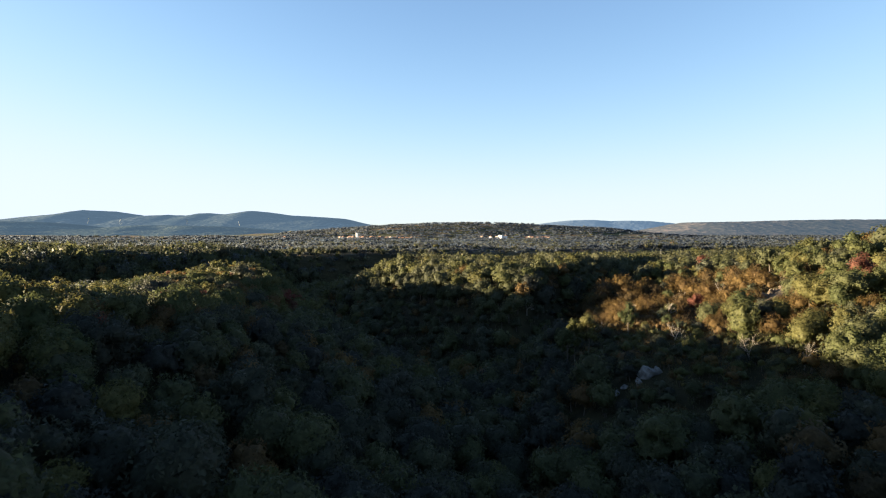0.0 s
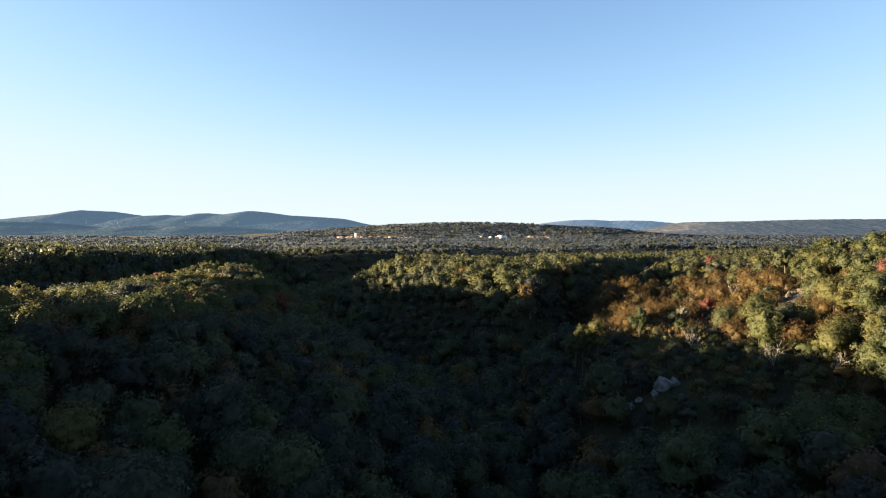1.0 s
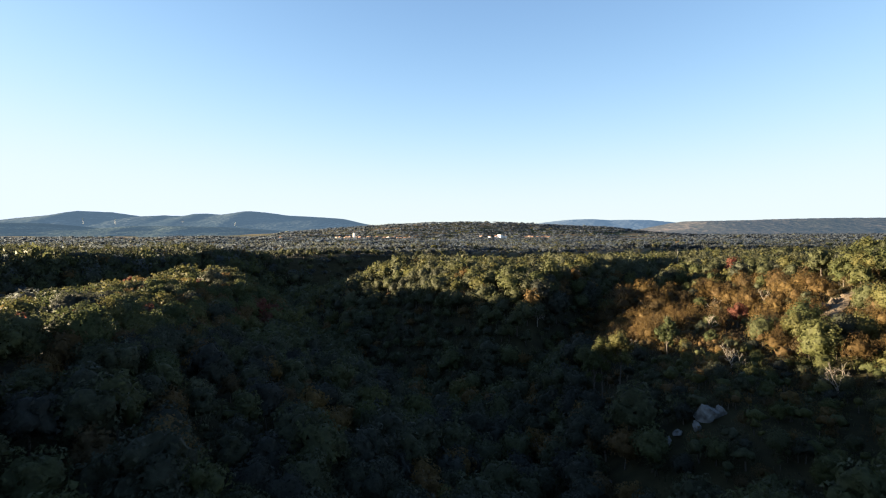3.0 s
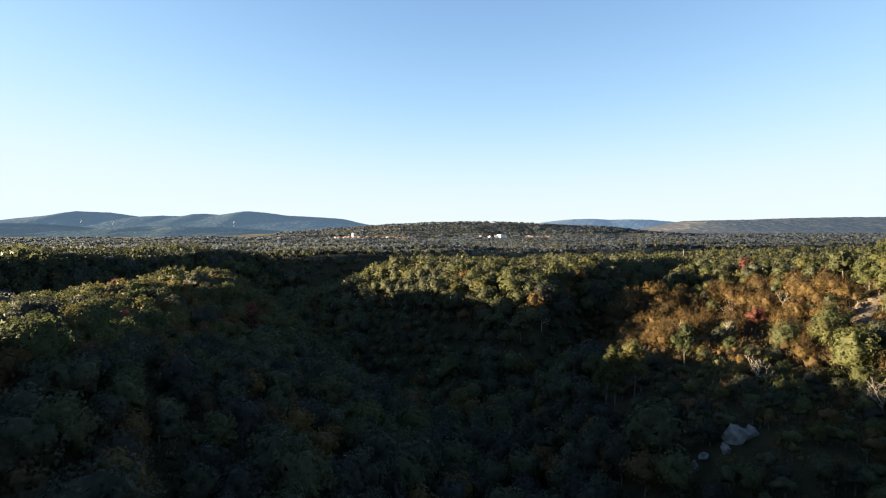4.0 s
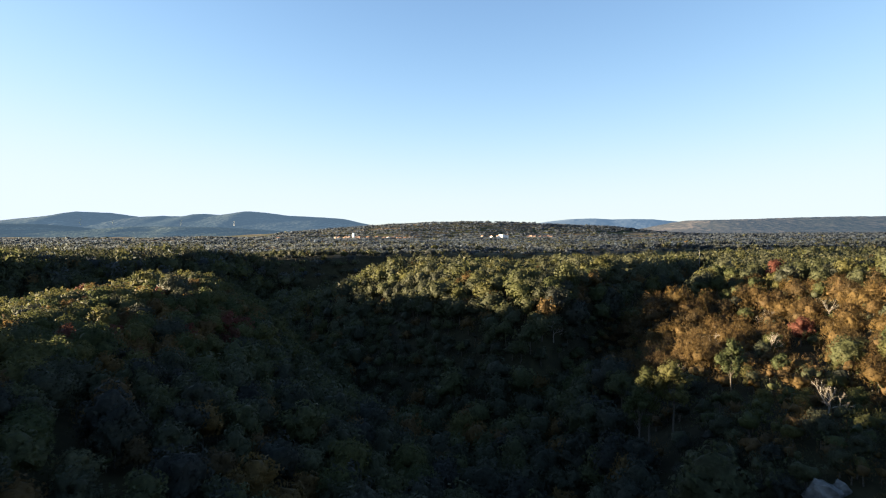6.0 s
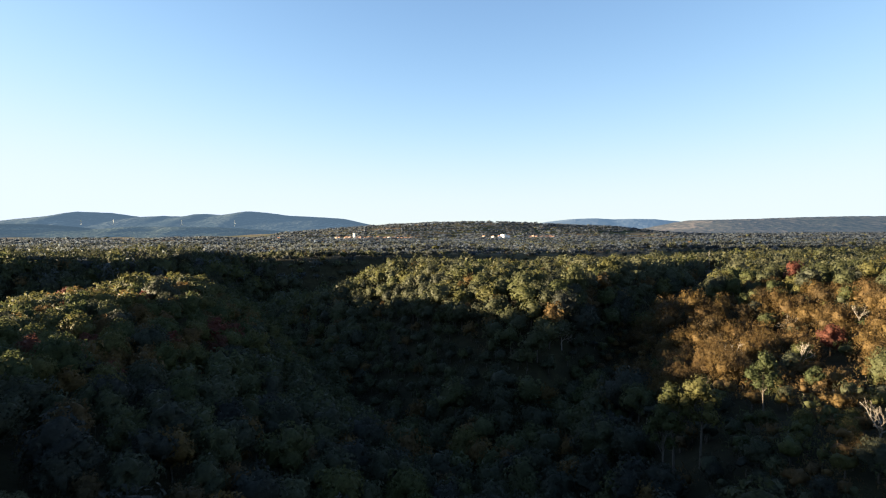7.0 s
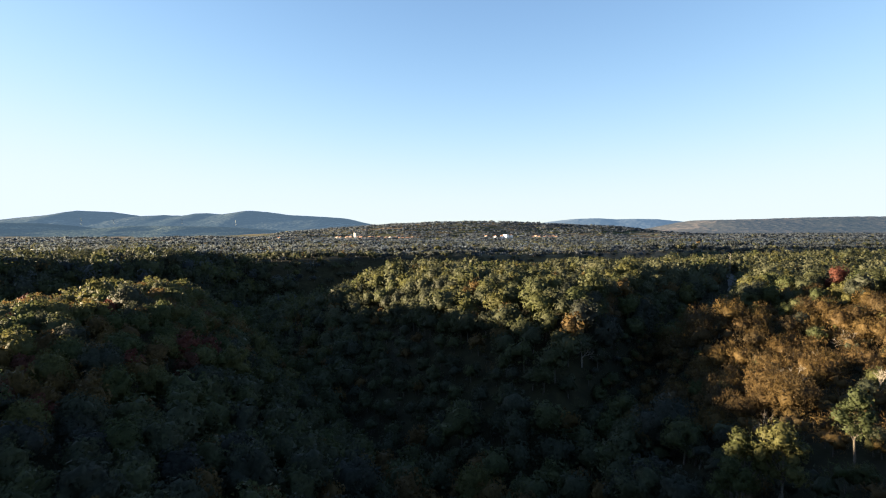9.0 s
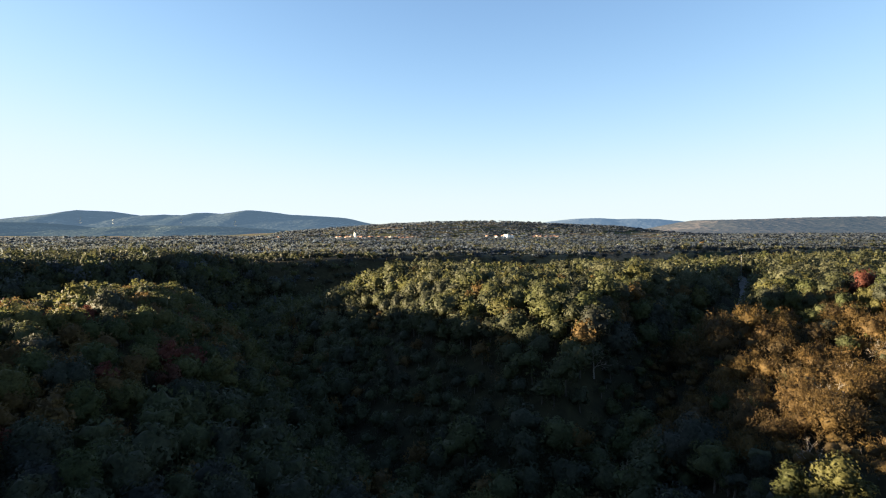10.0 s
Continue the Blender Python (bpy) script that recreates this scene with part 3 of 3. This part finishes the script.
def woodland(name, trees, shapes, label):
    """Many trees joined into one sheet of woods. trees: x, y, kind, scale and, where given, how flat they are."""
    trees = np.array(trees)
    rng = np.random.RandomState(len(trees))
    which = rng.randint(len(shapes), size=len(trees))
    turn = rng.uniform(0, 6.283, len(trees))
    shade = rng.uniform(0, 1, len(trees))
    tall = trees[:, 4] if trees.shape[1] > 4 else np.ones(len(trees))
    z = height(trees[:, 0], trees[:, 1])
    V, F, T, I, N, n = [], [], [], [], [], 0
    for w, (wood, crown) in enumerate(shapes):
        sel = np.where(which == w)[0]
        if not len(sel):
            continue
        v = np.concatenate([wood[0], crown[0]])
        f = np.concatenate([wood[1], crown[1] + len(wood[0])])
        t = np.concatenate([wood[2], crown[2]])
        leafy = np.concatenate([np.zeros(len(wood[1]), int), np.ones(len(crown[1]), int)])
        c, s, k = np.cos(turn[sel])[:, None], np.sin(turn[sel])[:, None], trees[sel, 3][:, None]
        out = np.stack([(v[:, 0] * c - v[:, 1] * s) * k + trees[sel, 0][:, None],
                        (v[:, 0] * s + v[:, 1] * c) * k + trees[sel, 1][:, None],
                        v[:, 2] * k * tall[sel][:, None] + z[sel][:, None]], 2).reshape(-1, 3)
        V.append(out)
        F.append((f[None] + (np.arange(len(sel)) * len(v))[:, None, None] + n).reshape(-1, 3))
        T.append((t[None] + shade[sel][:, None]).ravel())
        I.append((leafy[None] * (1 + trees[sel, 2].astype(int))[:, None]).ravel())
        q = np.concatenate([wood[3], crown[3]])
        N.append(np.stack([q[:, 0] * c - q[:, 1] * s, q[:, 0] * s + q[:, 1] * c, np.broadcast_to(q[:, 2], (len(sel), len(q)))], 2).reshape(-1, 3))
        n += len(out)
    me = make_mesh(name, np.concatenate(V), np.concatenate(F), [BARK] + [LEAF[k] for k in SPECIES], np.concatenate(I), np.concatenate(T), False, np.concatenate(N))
    return tagged(new(name, me), label, "woods", kind="stuff")


mid_shapes = [tree_shape(60 + k, 8.6, 4.0, 15, 330, 0.44, 2, limbs=False) for k in range(8)]
low_shapes = [tree_shape(70 + k, 8.4, 4.4, 11, 110, 0.66, 1, limbs=False, fill=0.74) for k in range(8)]


def off_path(t):
    """Distance of a tree from the line of flight."""
    return math.hypot(t[0], max(0, t[1] - 90, -t[1]))


close_shapes = [tree_shape(65 + k, 8.8, 4.0, 18, 800, 0.32, 3, limbs=False) for k in range(8)]
tiers = ([], [], [])
for t in rest:
    seen = abs(t[0]) < 0.85 * t[1] + 45
    tiers[0 if seen and t[1] > 40 and off_path(t) < 95 else 1 if seen and off_path(t) < 260 else 2].append(t)
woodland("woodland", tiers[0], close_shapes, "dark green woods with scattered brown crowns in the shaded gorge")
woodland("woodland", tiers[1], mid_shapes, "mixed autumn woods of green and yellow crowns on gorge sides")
plain_shapes = [tree_shape(75 + k, 8.4, 4.4, 6, 8, 1.0, 2, limbs=False) for k in range(5)]
far_rest = [t for t in tiers[2] if abs(t[0]) < 0.85 * t[1] + 45]
# trees out of view, kept simple, added to shade the gorge
hidden = [t for t in tiers[2] if abs(t[0]) >= 0.85 * t[1] + 45]
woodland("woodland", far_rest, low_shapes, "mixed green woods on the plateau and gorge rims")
woodland("woodland", hidden, plain_shapes, "unseen woods beside the gorge that cast shade")

# undergrowth between the trees of the gorge
xs, ys, rng = scatter(-150, 150, 30, 330, 5.0, 91, 0.6)
ok = wedge(xs, ys, 20) & open_ground(xs, ys)
# low ground gets mostly the dark leaf colour, to deepen the shade there
deep = height(xs[ok], ys[ok]) < 27
brush = [(x, y, SPECIES.index("green" if d and rng.uniform() < 0.85 else pick(rng, zone(x, y))), rng.uniform(0.28, 0.55)) for x, y, d in zip(xs[ok], ys[ok], deep)]
brush_shapes = [tree_shape(90 + k, 6.5, 5.0, 9, 80, 0.42, 1, limbs=False, fill=0.45, twiggy=True) for k in range(5)]
woodland("undergrowth", brush, brush_shapes, "low bushes and saplings between the trees")

xs, ys, rng = scatter(36, 130, 95, 290, 4.4, 93, 0.6)
ok = wedge(xs, ys, 20) & open_ground(xs, ys)
brush = [(x, y, SPECIES.index(pick(rng, zone(x, y))), rng.uniform(0.45, 0.85)) for x, y in zip(xs[ok], ys[ok])]
shrub_shapes = [tree_shape(95 + k, 5.0, 3.6, 9, 170, 0.26, 2, limbs=False, low=0.7, twiggy=True, fill=0.66) for k in range(6)]
woodland("shrubs", brush, shrub_shapes, "rust and green shrubs covering the sunlit bank")

# the plain beyond, with larger gaps
far_shapes = [tree_shape(80 + k, 7.0, 5.4, 9, 44, 0.85, 1, limbs=False, fill=0.76) for k in range(8)]
dot_shapes = [tree_shape(180 + k, 7.0, 5.8, 6, 14, 1.25, 1, limbs=False, fill=0.74) for k in range(10)]
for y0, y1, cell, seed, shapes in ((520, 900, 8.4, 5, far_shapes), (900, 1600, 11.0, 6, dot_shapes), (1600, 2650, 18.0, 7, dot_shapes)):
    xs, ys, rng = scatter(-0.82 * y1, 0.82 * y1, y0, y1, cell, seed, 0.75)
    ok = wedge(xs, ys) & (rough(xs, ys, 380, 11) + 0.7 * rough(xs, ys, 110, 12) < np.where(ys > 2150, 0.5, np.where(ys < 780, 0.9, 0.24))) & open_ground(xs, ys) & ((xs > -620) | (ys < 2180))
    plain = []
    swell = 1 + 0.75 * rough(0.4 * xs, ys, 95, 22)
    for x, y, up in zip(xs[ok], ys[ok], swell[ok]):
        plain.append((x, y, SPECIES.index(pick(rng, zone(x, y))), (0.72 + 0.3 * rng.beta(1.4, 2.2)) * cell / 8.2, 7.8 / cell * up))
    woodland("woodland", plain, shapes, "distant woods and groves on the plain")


# ---------------------------------------------------------------- leafless trees on the gorge side
def bare_shape(seed, h=7.0):
    rng = np.random.RandomState(seed)
    wood = Pile()

    def limb(p, d, length, r, depth):
        q = p + d * length
        tube(wood, p, q, r, r * 0.62, 5 if depth < 2 else 3)
        if depth == 4:
            return
        for k in range(3 if depth else 4):
            turn = unit(d + rng.normal(size=3) * 0.55 + np.array([0, 0, 0.12]))
            limb(p + d * length * rng.uniform(0.6, 1.0), turn, length * rng.uniform(0.55, 0.8), r * 0.58, depth + 1)

    limb(np.array([0, 0, -0.4]), unit(np.array([rng.uniform(-0.15, 0.15), rng.uniform(-0.15, 0.15), 1])), h * 0.36, 0.17, 0)
    return wood.arrays()


def pale_bark():
    m, n, l, b = material("pale_bark")
    t = noise_tex(n, l, 5.0, 6)
    r = ramp(n, [(0.3, (0.12, 0.10, 0.08)), (0.7, (0.27, 0.24, 0.20))])
    l.new(t.outputs["Fac"], r.inputs[0])
    l.new(r.outputs[0], b.inputs["Base Color"])
    b.inputs["Roughness"].default_value = 0.85
    return m


PALE = pale_bark()
bare_mesh = []
for k in range(3):
    v, f, t, m = bare_shape(200 + k)
    bare_mesh.append(make_mesh("branches", v, f, [PALE], tint=t, flat=False, normals=m))
for k, (x, y, s) in enumerate(((57, 148, 1.0), (66, 129, 1.1), (73, 121, 0.9), (61, 196, 0.9), (33, 236, 1.1), (40, 249, 1.0), (78, 215, 0.9), (88, 222, 0.9),
                               (30, 200, 1.0), (47, 178, 0.8), (96, 208, 0.9), (70, 188, 1.0), (84, 170, 1.0), (20, 150, 1.0))):
    ob = tagged(new("bare_tree", bare_mesh[k % 3]), "leafless pale-barked tree with thin forked branches on the slope", "tree", "leafless trees")
    ob.matrix_basis = Matrix.LocRotScale((x, y, float(height(x, y))), Euler((0, 0, k * 1.3)), (s, s, s * 1.15))


# ---------------------------------------------------------------- rocks
def rock_material(name, a, b_):
    m, n, l, b = material(name)
    t = noise_tex(n, l, 0.9, 8)
    r = ramp(n, [(0.32, a), (0.55, b_), (0.75, [min(1, c * 1.25) for c in b_])])
    l.new(t.outputs["Fac"], r.inputs[0])
    l.new(r.outputs[0], b.inputs["Base Color"])
    b.inputs["Roughness"].default_value = 0.9
    bump = n.new("ShaderNodeBump")
    bump.inputs["Distance"].default_value = 0.3
    l.new(t.outputs["Fac"], bump.inputs["Height"])
    l.new(bump.outputs[0], b.inputs["Normal"])
    return m


PALE_ROCK = rock_material("pale_rock", (0.045, 0.044, 0.043), (0.125, 0.123, 0.12))
WARM_ROCK = rock_material("warm_rock", (0.045, 0.034, 0.025), (0.090, 0.068, 0.048))


def boulder(x, y, sx, sy, sz, seed, mat, label, sink=0.3, lift=0.0):
    """A jointed, broken boulder set into the slope."""
    rng = np.random.RandomState(seed)
    bm = bmesh.new()
    bmesh.ops.create_icosphere(bm, subdivisions=3, radius=1)
    cuts = unit(rng.normal(size=(9, 3)))
    for v in bm.verts:
        c = np.array(v.co)
        for q in cuts:
            over = c @ q - 0.58
            if over > 0:
                c = c - q * over * 0.9
        c = c * (1 + 0.30 * noise.noise(Vector(c * 2.2) + Vector((seed, 0, 0))) + 0.13 * noise.noise(Vector(c * 6)))
        v.co = (c[0] * sx, c[1] * sy, c[2] * sz)
    me = bpy.data.meshes.new("boulder")
    bm.to_mesh(me)
    bm.free()
    me.materials.append(mat)
    ob = tagged(new("boulder", me), label, "rock", "boulders on the slope")
    ob.matrix_basis = pose(x, y, float(height(x, y)) + sz * (1 - sink) * 0.6 + lift, 0, 0, rng.uniform(0, 360))
    return ob


PALE_LABEL, WARM_LABEL = "pale grey weathered boulder bare among dark trees", "tan sunlit boulder on bare earth of the bank"
for k, (x, y, sx, sy, sz) in enumerate(((43.3, 127, 2.0, 1.4, 2.0), (45.6, 127.5, 1.1, 0.9, 1.2), (41.2, 126.2, 0.9, 0.9, 0.9), (38.6, 127, 0.9, 0.8, 0.8), (36.8, 126.5, 1.1, 0.9, 0.8),
                                        (35.2, 127.5, 0.8, 0.7, 0.7), (27.0, 126, 0.9, 0.8, 0.8), (25.6, 125.5, 0.6, 0.6, 0.6))):
    boulder(x, y, sx, sy, sz, 300 + k, PALE_ROCK, PALE_LABEL)
for k, (x, y, sx, sy, sz) in enumerate(((97, 181, 1.8, 1.3, 1.5), (99.4, 182, 1.3, 1.2, 1.3), (95.0, 180, 1.2, 1.0, 0.9), (101.5, 183.5, 1.5, 1.0, 0.9), (104, 184, 1.4, 1.0, 0.7), (92.5, 176, 0.9, 0.8, 0.6),
                                        (96.5, 177, 0.8, 0.8, 0.5))):
    boulder(x, y, sx, sy, sz, 330 + k, WARM_ROCK, WARM_LABEL)


def draped(name, line, width, mat, label, lift=0.12, cat="earth"):
    """A strip that lies on the slope along a line."""
    V, F = [], []
    for k in range(len(line) - 1):
        (ax, ay), (bx, by) = line[k], line[k + 1]
        n = max(2, int(math.hypot(bx - ax, by - ay) / (1.5 + 0.2 * max(0, width - 5))))
        for t in np.linspace(0, 1, n, endpoint=k == len(line) - 2):
            x, y = ax + (bx - ax) * t, ay + (by - ay) * t
            d = unit(np.array([bx - ax, by - ay]))
            w = width * (0.85 + 0.3 * noise.noise(Vector((x * 0.3, y * 0.3, 0))))
            for o in np.linspace(-1, 1, 7):
                px, py = x - d[1] * o * w, y + d[0] * o * w
                V.append((px, py, lift - 0.25 * abs(o) ** 6))
    V = np.array(V)
    V[:, 2] += height(V[:, 0], V[:, 1])
    for i in range(len(V) // 7 - 1):
        for j in range(6):
            F.append((i * 7 + j, i * 7 + j + 1, i * 7 + j + 8, i * 7 + j + 7))
    return tagged(new(name, make_mesh(name, V, F, [mat], flat=False)), label, cat, kind="structure")


EARTH = rock_material("bare_earth", (0.045, 0.033, 0.022), (0.090, 0.067, 0.043))
draped("bare_bank", [(88, 169), (94, 175), (99, 180), (106, 185)], 2.6, EARTH, "bare tan earth of a slipped bank", 0.35)
TRACK = rock_material("track_gravel", (0.07, 0.065, 0.06), (0.13, 0.12, 0.11))
draped("dirt_track", [(104, 316), (112, 330), (122, 347), (131, 364), (138, 380), (150, 410)], 2.5, TRACK, "pale dirt track between hedges", 0.75, "track")


STUBBLE = rock_material("field_stubble", (0.13, 0.115, 0.075), (0.22, 0.19, 0.13))
for x0, x1, y0, y1, half in STRIPS:
    draped("field", [(x0 + 4, y0), ((x0 + x1) / 2, (y0 + y1) / 2), (x1 - 4, y1)], half * 0.9, STUBBLE, "pale mown field between woods", 0.3, "field")


# ---------------------------------------------------------------- power pole, pylons
def plain_material(name, colour, rough_=0.7, metal=0.0, vary=0.25):
    m, n, l, b = material(name)
    t = noise_tex(n, l, 1.3, 5)
    r = ramp(n, [(0.3, [c * (1 - vary) for c in colour]), (0.7, [min(1, c * (1 + vary)) for c in colour])])
    l.new(t.outputs["Fac"], r.inputs[0])
    l.new(r.outputs[0], b.inputs["Base Color"])
    b.inputs["Roughness"].default_value, b.inputs["Metallic"].default_value = rough_, metal
    return m


CONCRETE = plain_material("pole_concrete", (0.24, 0.23, 0.21), 0.85)
STEEL = plain_material("galvanised_steel", (0.20, 0.21, 0.22), 0.6, 0.3)
GLASSY = plain_material("insulator", (0.25, 0.16, 0.11), 0.25)


def tubes_mesh(name, runs, mat):
    pile = Pile()
    for p, q, r0, r1, n in runs:
        tube(pile, p, q, r0, r1, n)
    v, f, t, m = pile.arrays()
    return make_mesh(name, v, f, [mat], tint=t, flat=False, normals=m)


pole = tagged(new("utility_pole"), "pale concrete utility pole with a short crossarm beside the track", "pole")
pole.matrix_basis = pose(140, 387, float(height(140, 387)) - 0.2)
part("post", tubes_mesh("post", [((0, 0, 0), (0, 0, 12.6), 0.15, 0.09, 8)], CONCRETE), pole)
part("crossarm", tubes_mesh("crossarm", [((-0.9, 0, 11.9), (0.9, 0, 11.9), 0.06, 0.06, 4)], STEEL), pole)
ins = tubes_mesh("insulator", [((0, 0, 0), (0, 0, 0.28), 0.07, 0.04, 6)], GLASSY)
for x in (-0.8, 0.0, 0.8):
    o = part("insulator", ins, pole)
    o.location = (x, 0, 11.95 if x else 12.6)


def pylon_runs(h):
    runs = []
    half = lambda z: 3.0 * (1 - z / h) ** 1.3 + 0.5
    levels = [0, h * 0.2, h * 0.38, h * 0.54, h * 0.68, h * 0.82, h]
    for a, b in zip(levels, levels[1:]):
        for sx, sy in ((1, 1), (1, -1), (-1, -1), (-1, 1)):
            runs.append(((sx * half(a), sy * half(a), a), (sx * half(b), sy * half(b), b), 0.16, 0.16, 4))
            runs.append(((sx * half(a), sy * half(a), a), (-sy * half(b), sx * half(b), b), 0.09, 0.09, 3))
    return runs


frame_mesh = tubes_mesh("lattice", pylon_runs(30), STEEL)
arm_mesh = tubes_mesh("arm", [((-5.5, 0, 0), (5.5, 0, 0), 0.15, 0.15, 4), ((-5.5, 0, 0), (0, 0, 1.6), 0.1, 0.1, 3), ((5.5, 0, 0), (0, 0, 1.6), 0.1, 0.1, 3)], STEEL)
for x, y, base in ((-1850, 3150, 82), (-1690, 3160, 80), (-1345, 3170, 78), (-1075, 3180, 70)):
    py = tagged(new("pylon"), "grey steel lattice pylon on the wooded foothill", "pylon", "pylons of the power line")
    py.matrix_basis = pose(x, y, base, 0, 0, 20)
    part("lattice", frame_mesh, py)
    for z in (21, 25, 28.5):
        part("arm", arm_mesh, py).location = (0, 0, z)


# ---------------------------------------------------------------- the town
WHITE = plain_material("white_render", (0.78, 0.76, 0.72), 0.9, 0, 0.08)
CREAM = plain_material("cream_render", (0.34, 0.29, 0.24), 0.9, 0, 0.1)
PINK = plain_material("pink_render", (0.27, 0.21, 0.18), 0.9, 0, 0.1)
TILES = plain_material("terracotta_tiles", (0.30, 0.15, 0.09), 0.85, 0, 0.25)
PANE = plain_material("dark_pane", (0.05, 0.06, 0.07), 0.15)
SHEET = plain_material("roof_sheet", (0.62, 0.52, 0.34), 0.6, 0, 0.12)


def block(x0, x1, y0, y1, z0, z1):
    v = [(x, y, z) for z in (z0, z1) for y in (y0, y1) for x in (x0, x1)]
    return v, [(0, 2, 3, 1), (4, 5, 7, 6), (0, 1, 5, 4), (2, 6, 7, 3), (1, 3, 7, 5), (0, 4, 6, 2)]


def house(x, y, wide, deep, tall, turn, wall_mat, label, roof="gable", roof_mat=None):
    root = tagged(new("house"), label, "house", "houses of the town")
    root.matrix_basis = pose(x, y, float(height(x, y)) - 0.3, 0, 0, turn)
    v, f = block(-wide / 2, wide / 2, -deep / 2, deep / 2, 0, tall)
    part("wall", make_mesh("wall", v, f, [wall_mat]), root)
    o, rise = 0.5, deep * 0.22 if roof == "gable" else 0.35
    if roof == "gable":
        v = [(-wide / 2 - o, -deep / 2 - o, tall - 0.1), (wide / 2 + o, -deep / 2 - o, tall - 0.1), (wide / 2 + o, deep / 2 + o, tall - 0.1), (-wide / 2 - o, deep / 2 + o, tall - 0.1),
             (-wide / 2 - o, 0, tall + rise), (wide / 2 + o, 0, tall + rise)]
        me = bpy.data.meshes.new("roof")
        me.from_pydata(v, [], [(0, 1, 5, 4), (2, 3, 4, 5), (0, 4, 3), (1, 2, 5), (3, 2, 1, 0)])
        me.materials.append(roof_mat or TILES)
    else:
        v, f = block(-wide / 2 - 0.2, wide / 2 + 0.2, -deep / 2 - 0.2, deep / 2 + 0.2, tall, tall + rise)
        me = make_mesh("roof", v, f, [roof_mat or wall_mat])
    rf = part("roof", me, root)
    if roof == "gable" and not roof_mat:
        v, f = block(wide * 0.2, wide * 0.2 + 0.7, -0.35, 0.35, tall, tall + rise + 1.0)
        part("chimney", make_mesh("chimney", v, f, [wall_mat]), rf)
    v, f = block(-0.5, 0.5, -0.04, 0.04, 0, 1.4)
    pane = make_mesh("window", v, f, [PANE])
    for storey in range(max(1, int(tall // 3))):
        n = max(2, int(wide // 3.2))
        for k in range(n):
            w = part("window", pane, root)
            w.location = (-wide / 2 + wide * (k + 0.5) / n, -deep / 2 - 0.02, 1.0 + 3.0 * storey)
    return root


house(-270, 1895, 5.5, 5.5, 17, -35, WHITE, "tall narrow white tower block above the town roofs", "flat")
house(181, 1890, 14, 10, 11, -50, WHITE, "large white block of flats at the wood's edge", "flat")
house(170, 1895, 9, 8, 7, -40, WHITE, "white house with a tiled roof among trees")
house(196, 1893, 8, 8, 9, -45, WHITE, "white house with a tiled roof among trees")
house(149, 1893, 8, 7, 6, -40, WHITE, "white house with a tiled roof among trees")
house(122, 1898, 7, 7, 6, -30, CREAM, "cream house with a tiled roof among trees")
house(356, 1262, 33, 12, 5.2, -12, CREAM, "long low farm shed with a pale sheet roof", "gable", SHEET)
house(330, 1258, 9, 7, 5, -30, WHITE, "white house with a tiled roof among trees")
house(-500, 1900, 9, 7, 6, -35, WHITE, "white house with a tiled roof among trees")
rng = np.random.RandomState(4)
for k in range(26):
    x = -330 + 330 * k / 26 + rng.uniform(-5, 5) if k < 19 else 262 + (k - 19) * 12 + rng.uniform(-4, 4)
    mat = (CREAM, PINK, PINK, WHITE if k == 13 else CREAM, PINK)[k % 5]
    colour = ("cream", "pink", "pink", "white" if k == 13 else "cream", "pink")[k % 5]
    house(x, 1900 + rng.uniform(-12, 16), rng.uniform(7, 10), rng.uniform(6, 8), rng.uniform(4.5, 7.0), rng.uniform(-60, -10), mat, colour + " rendered house with a terracotta roof in the town")
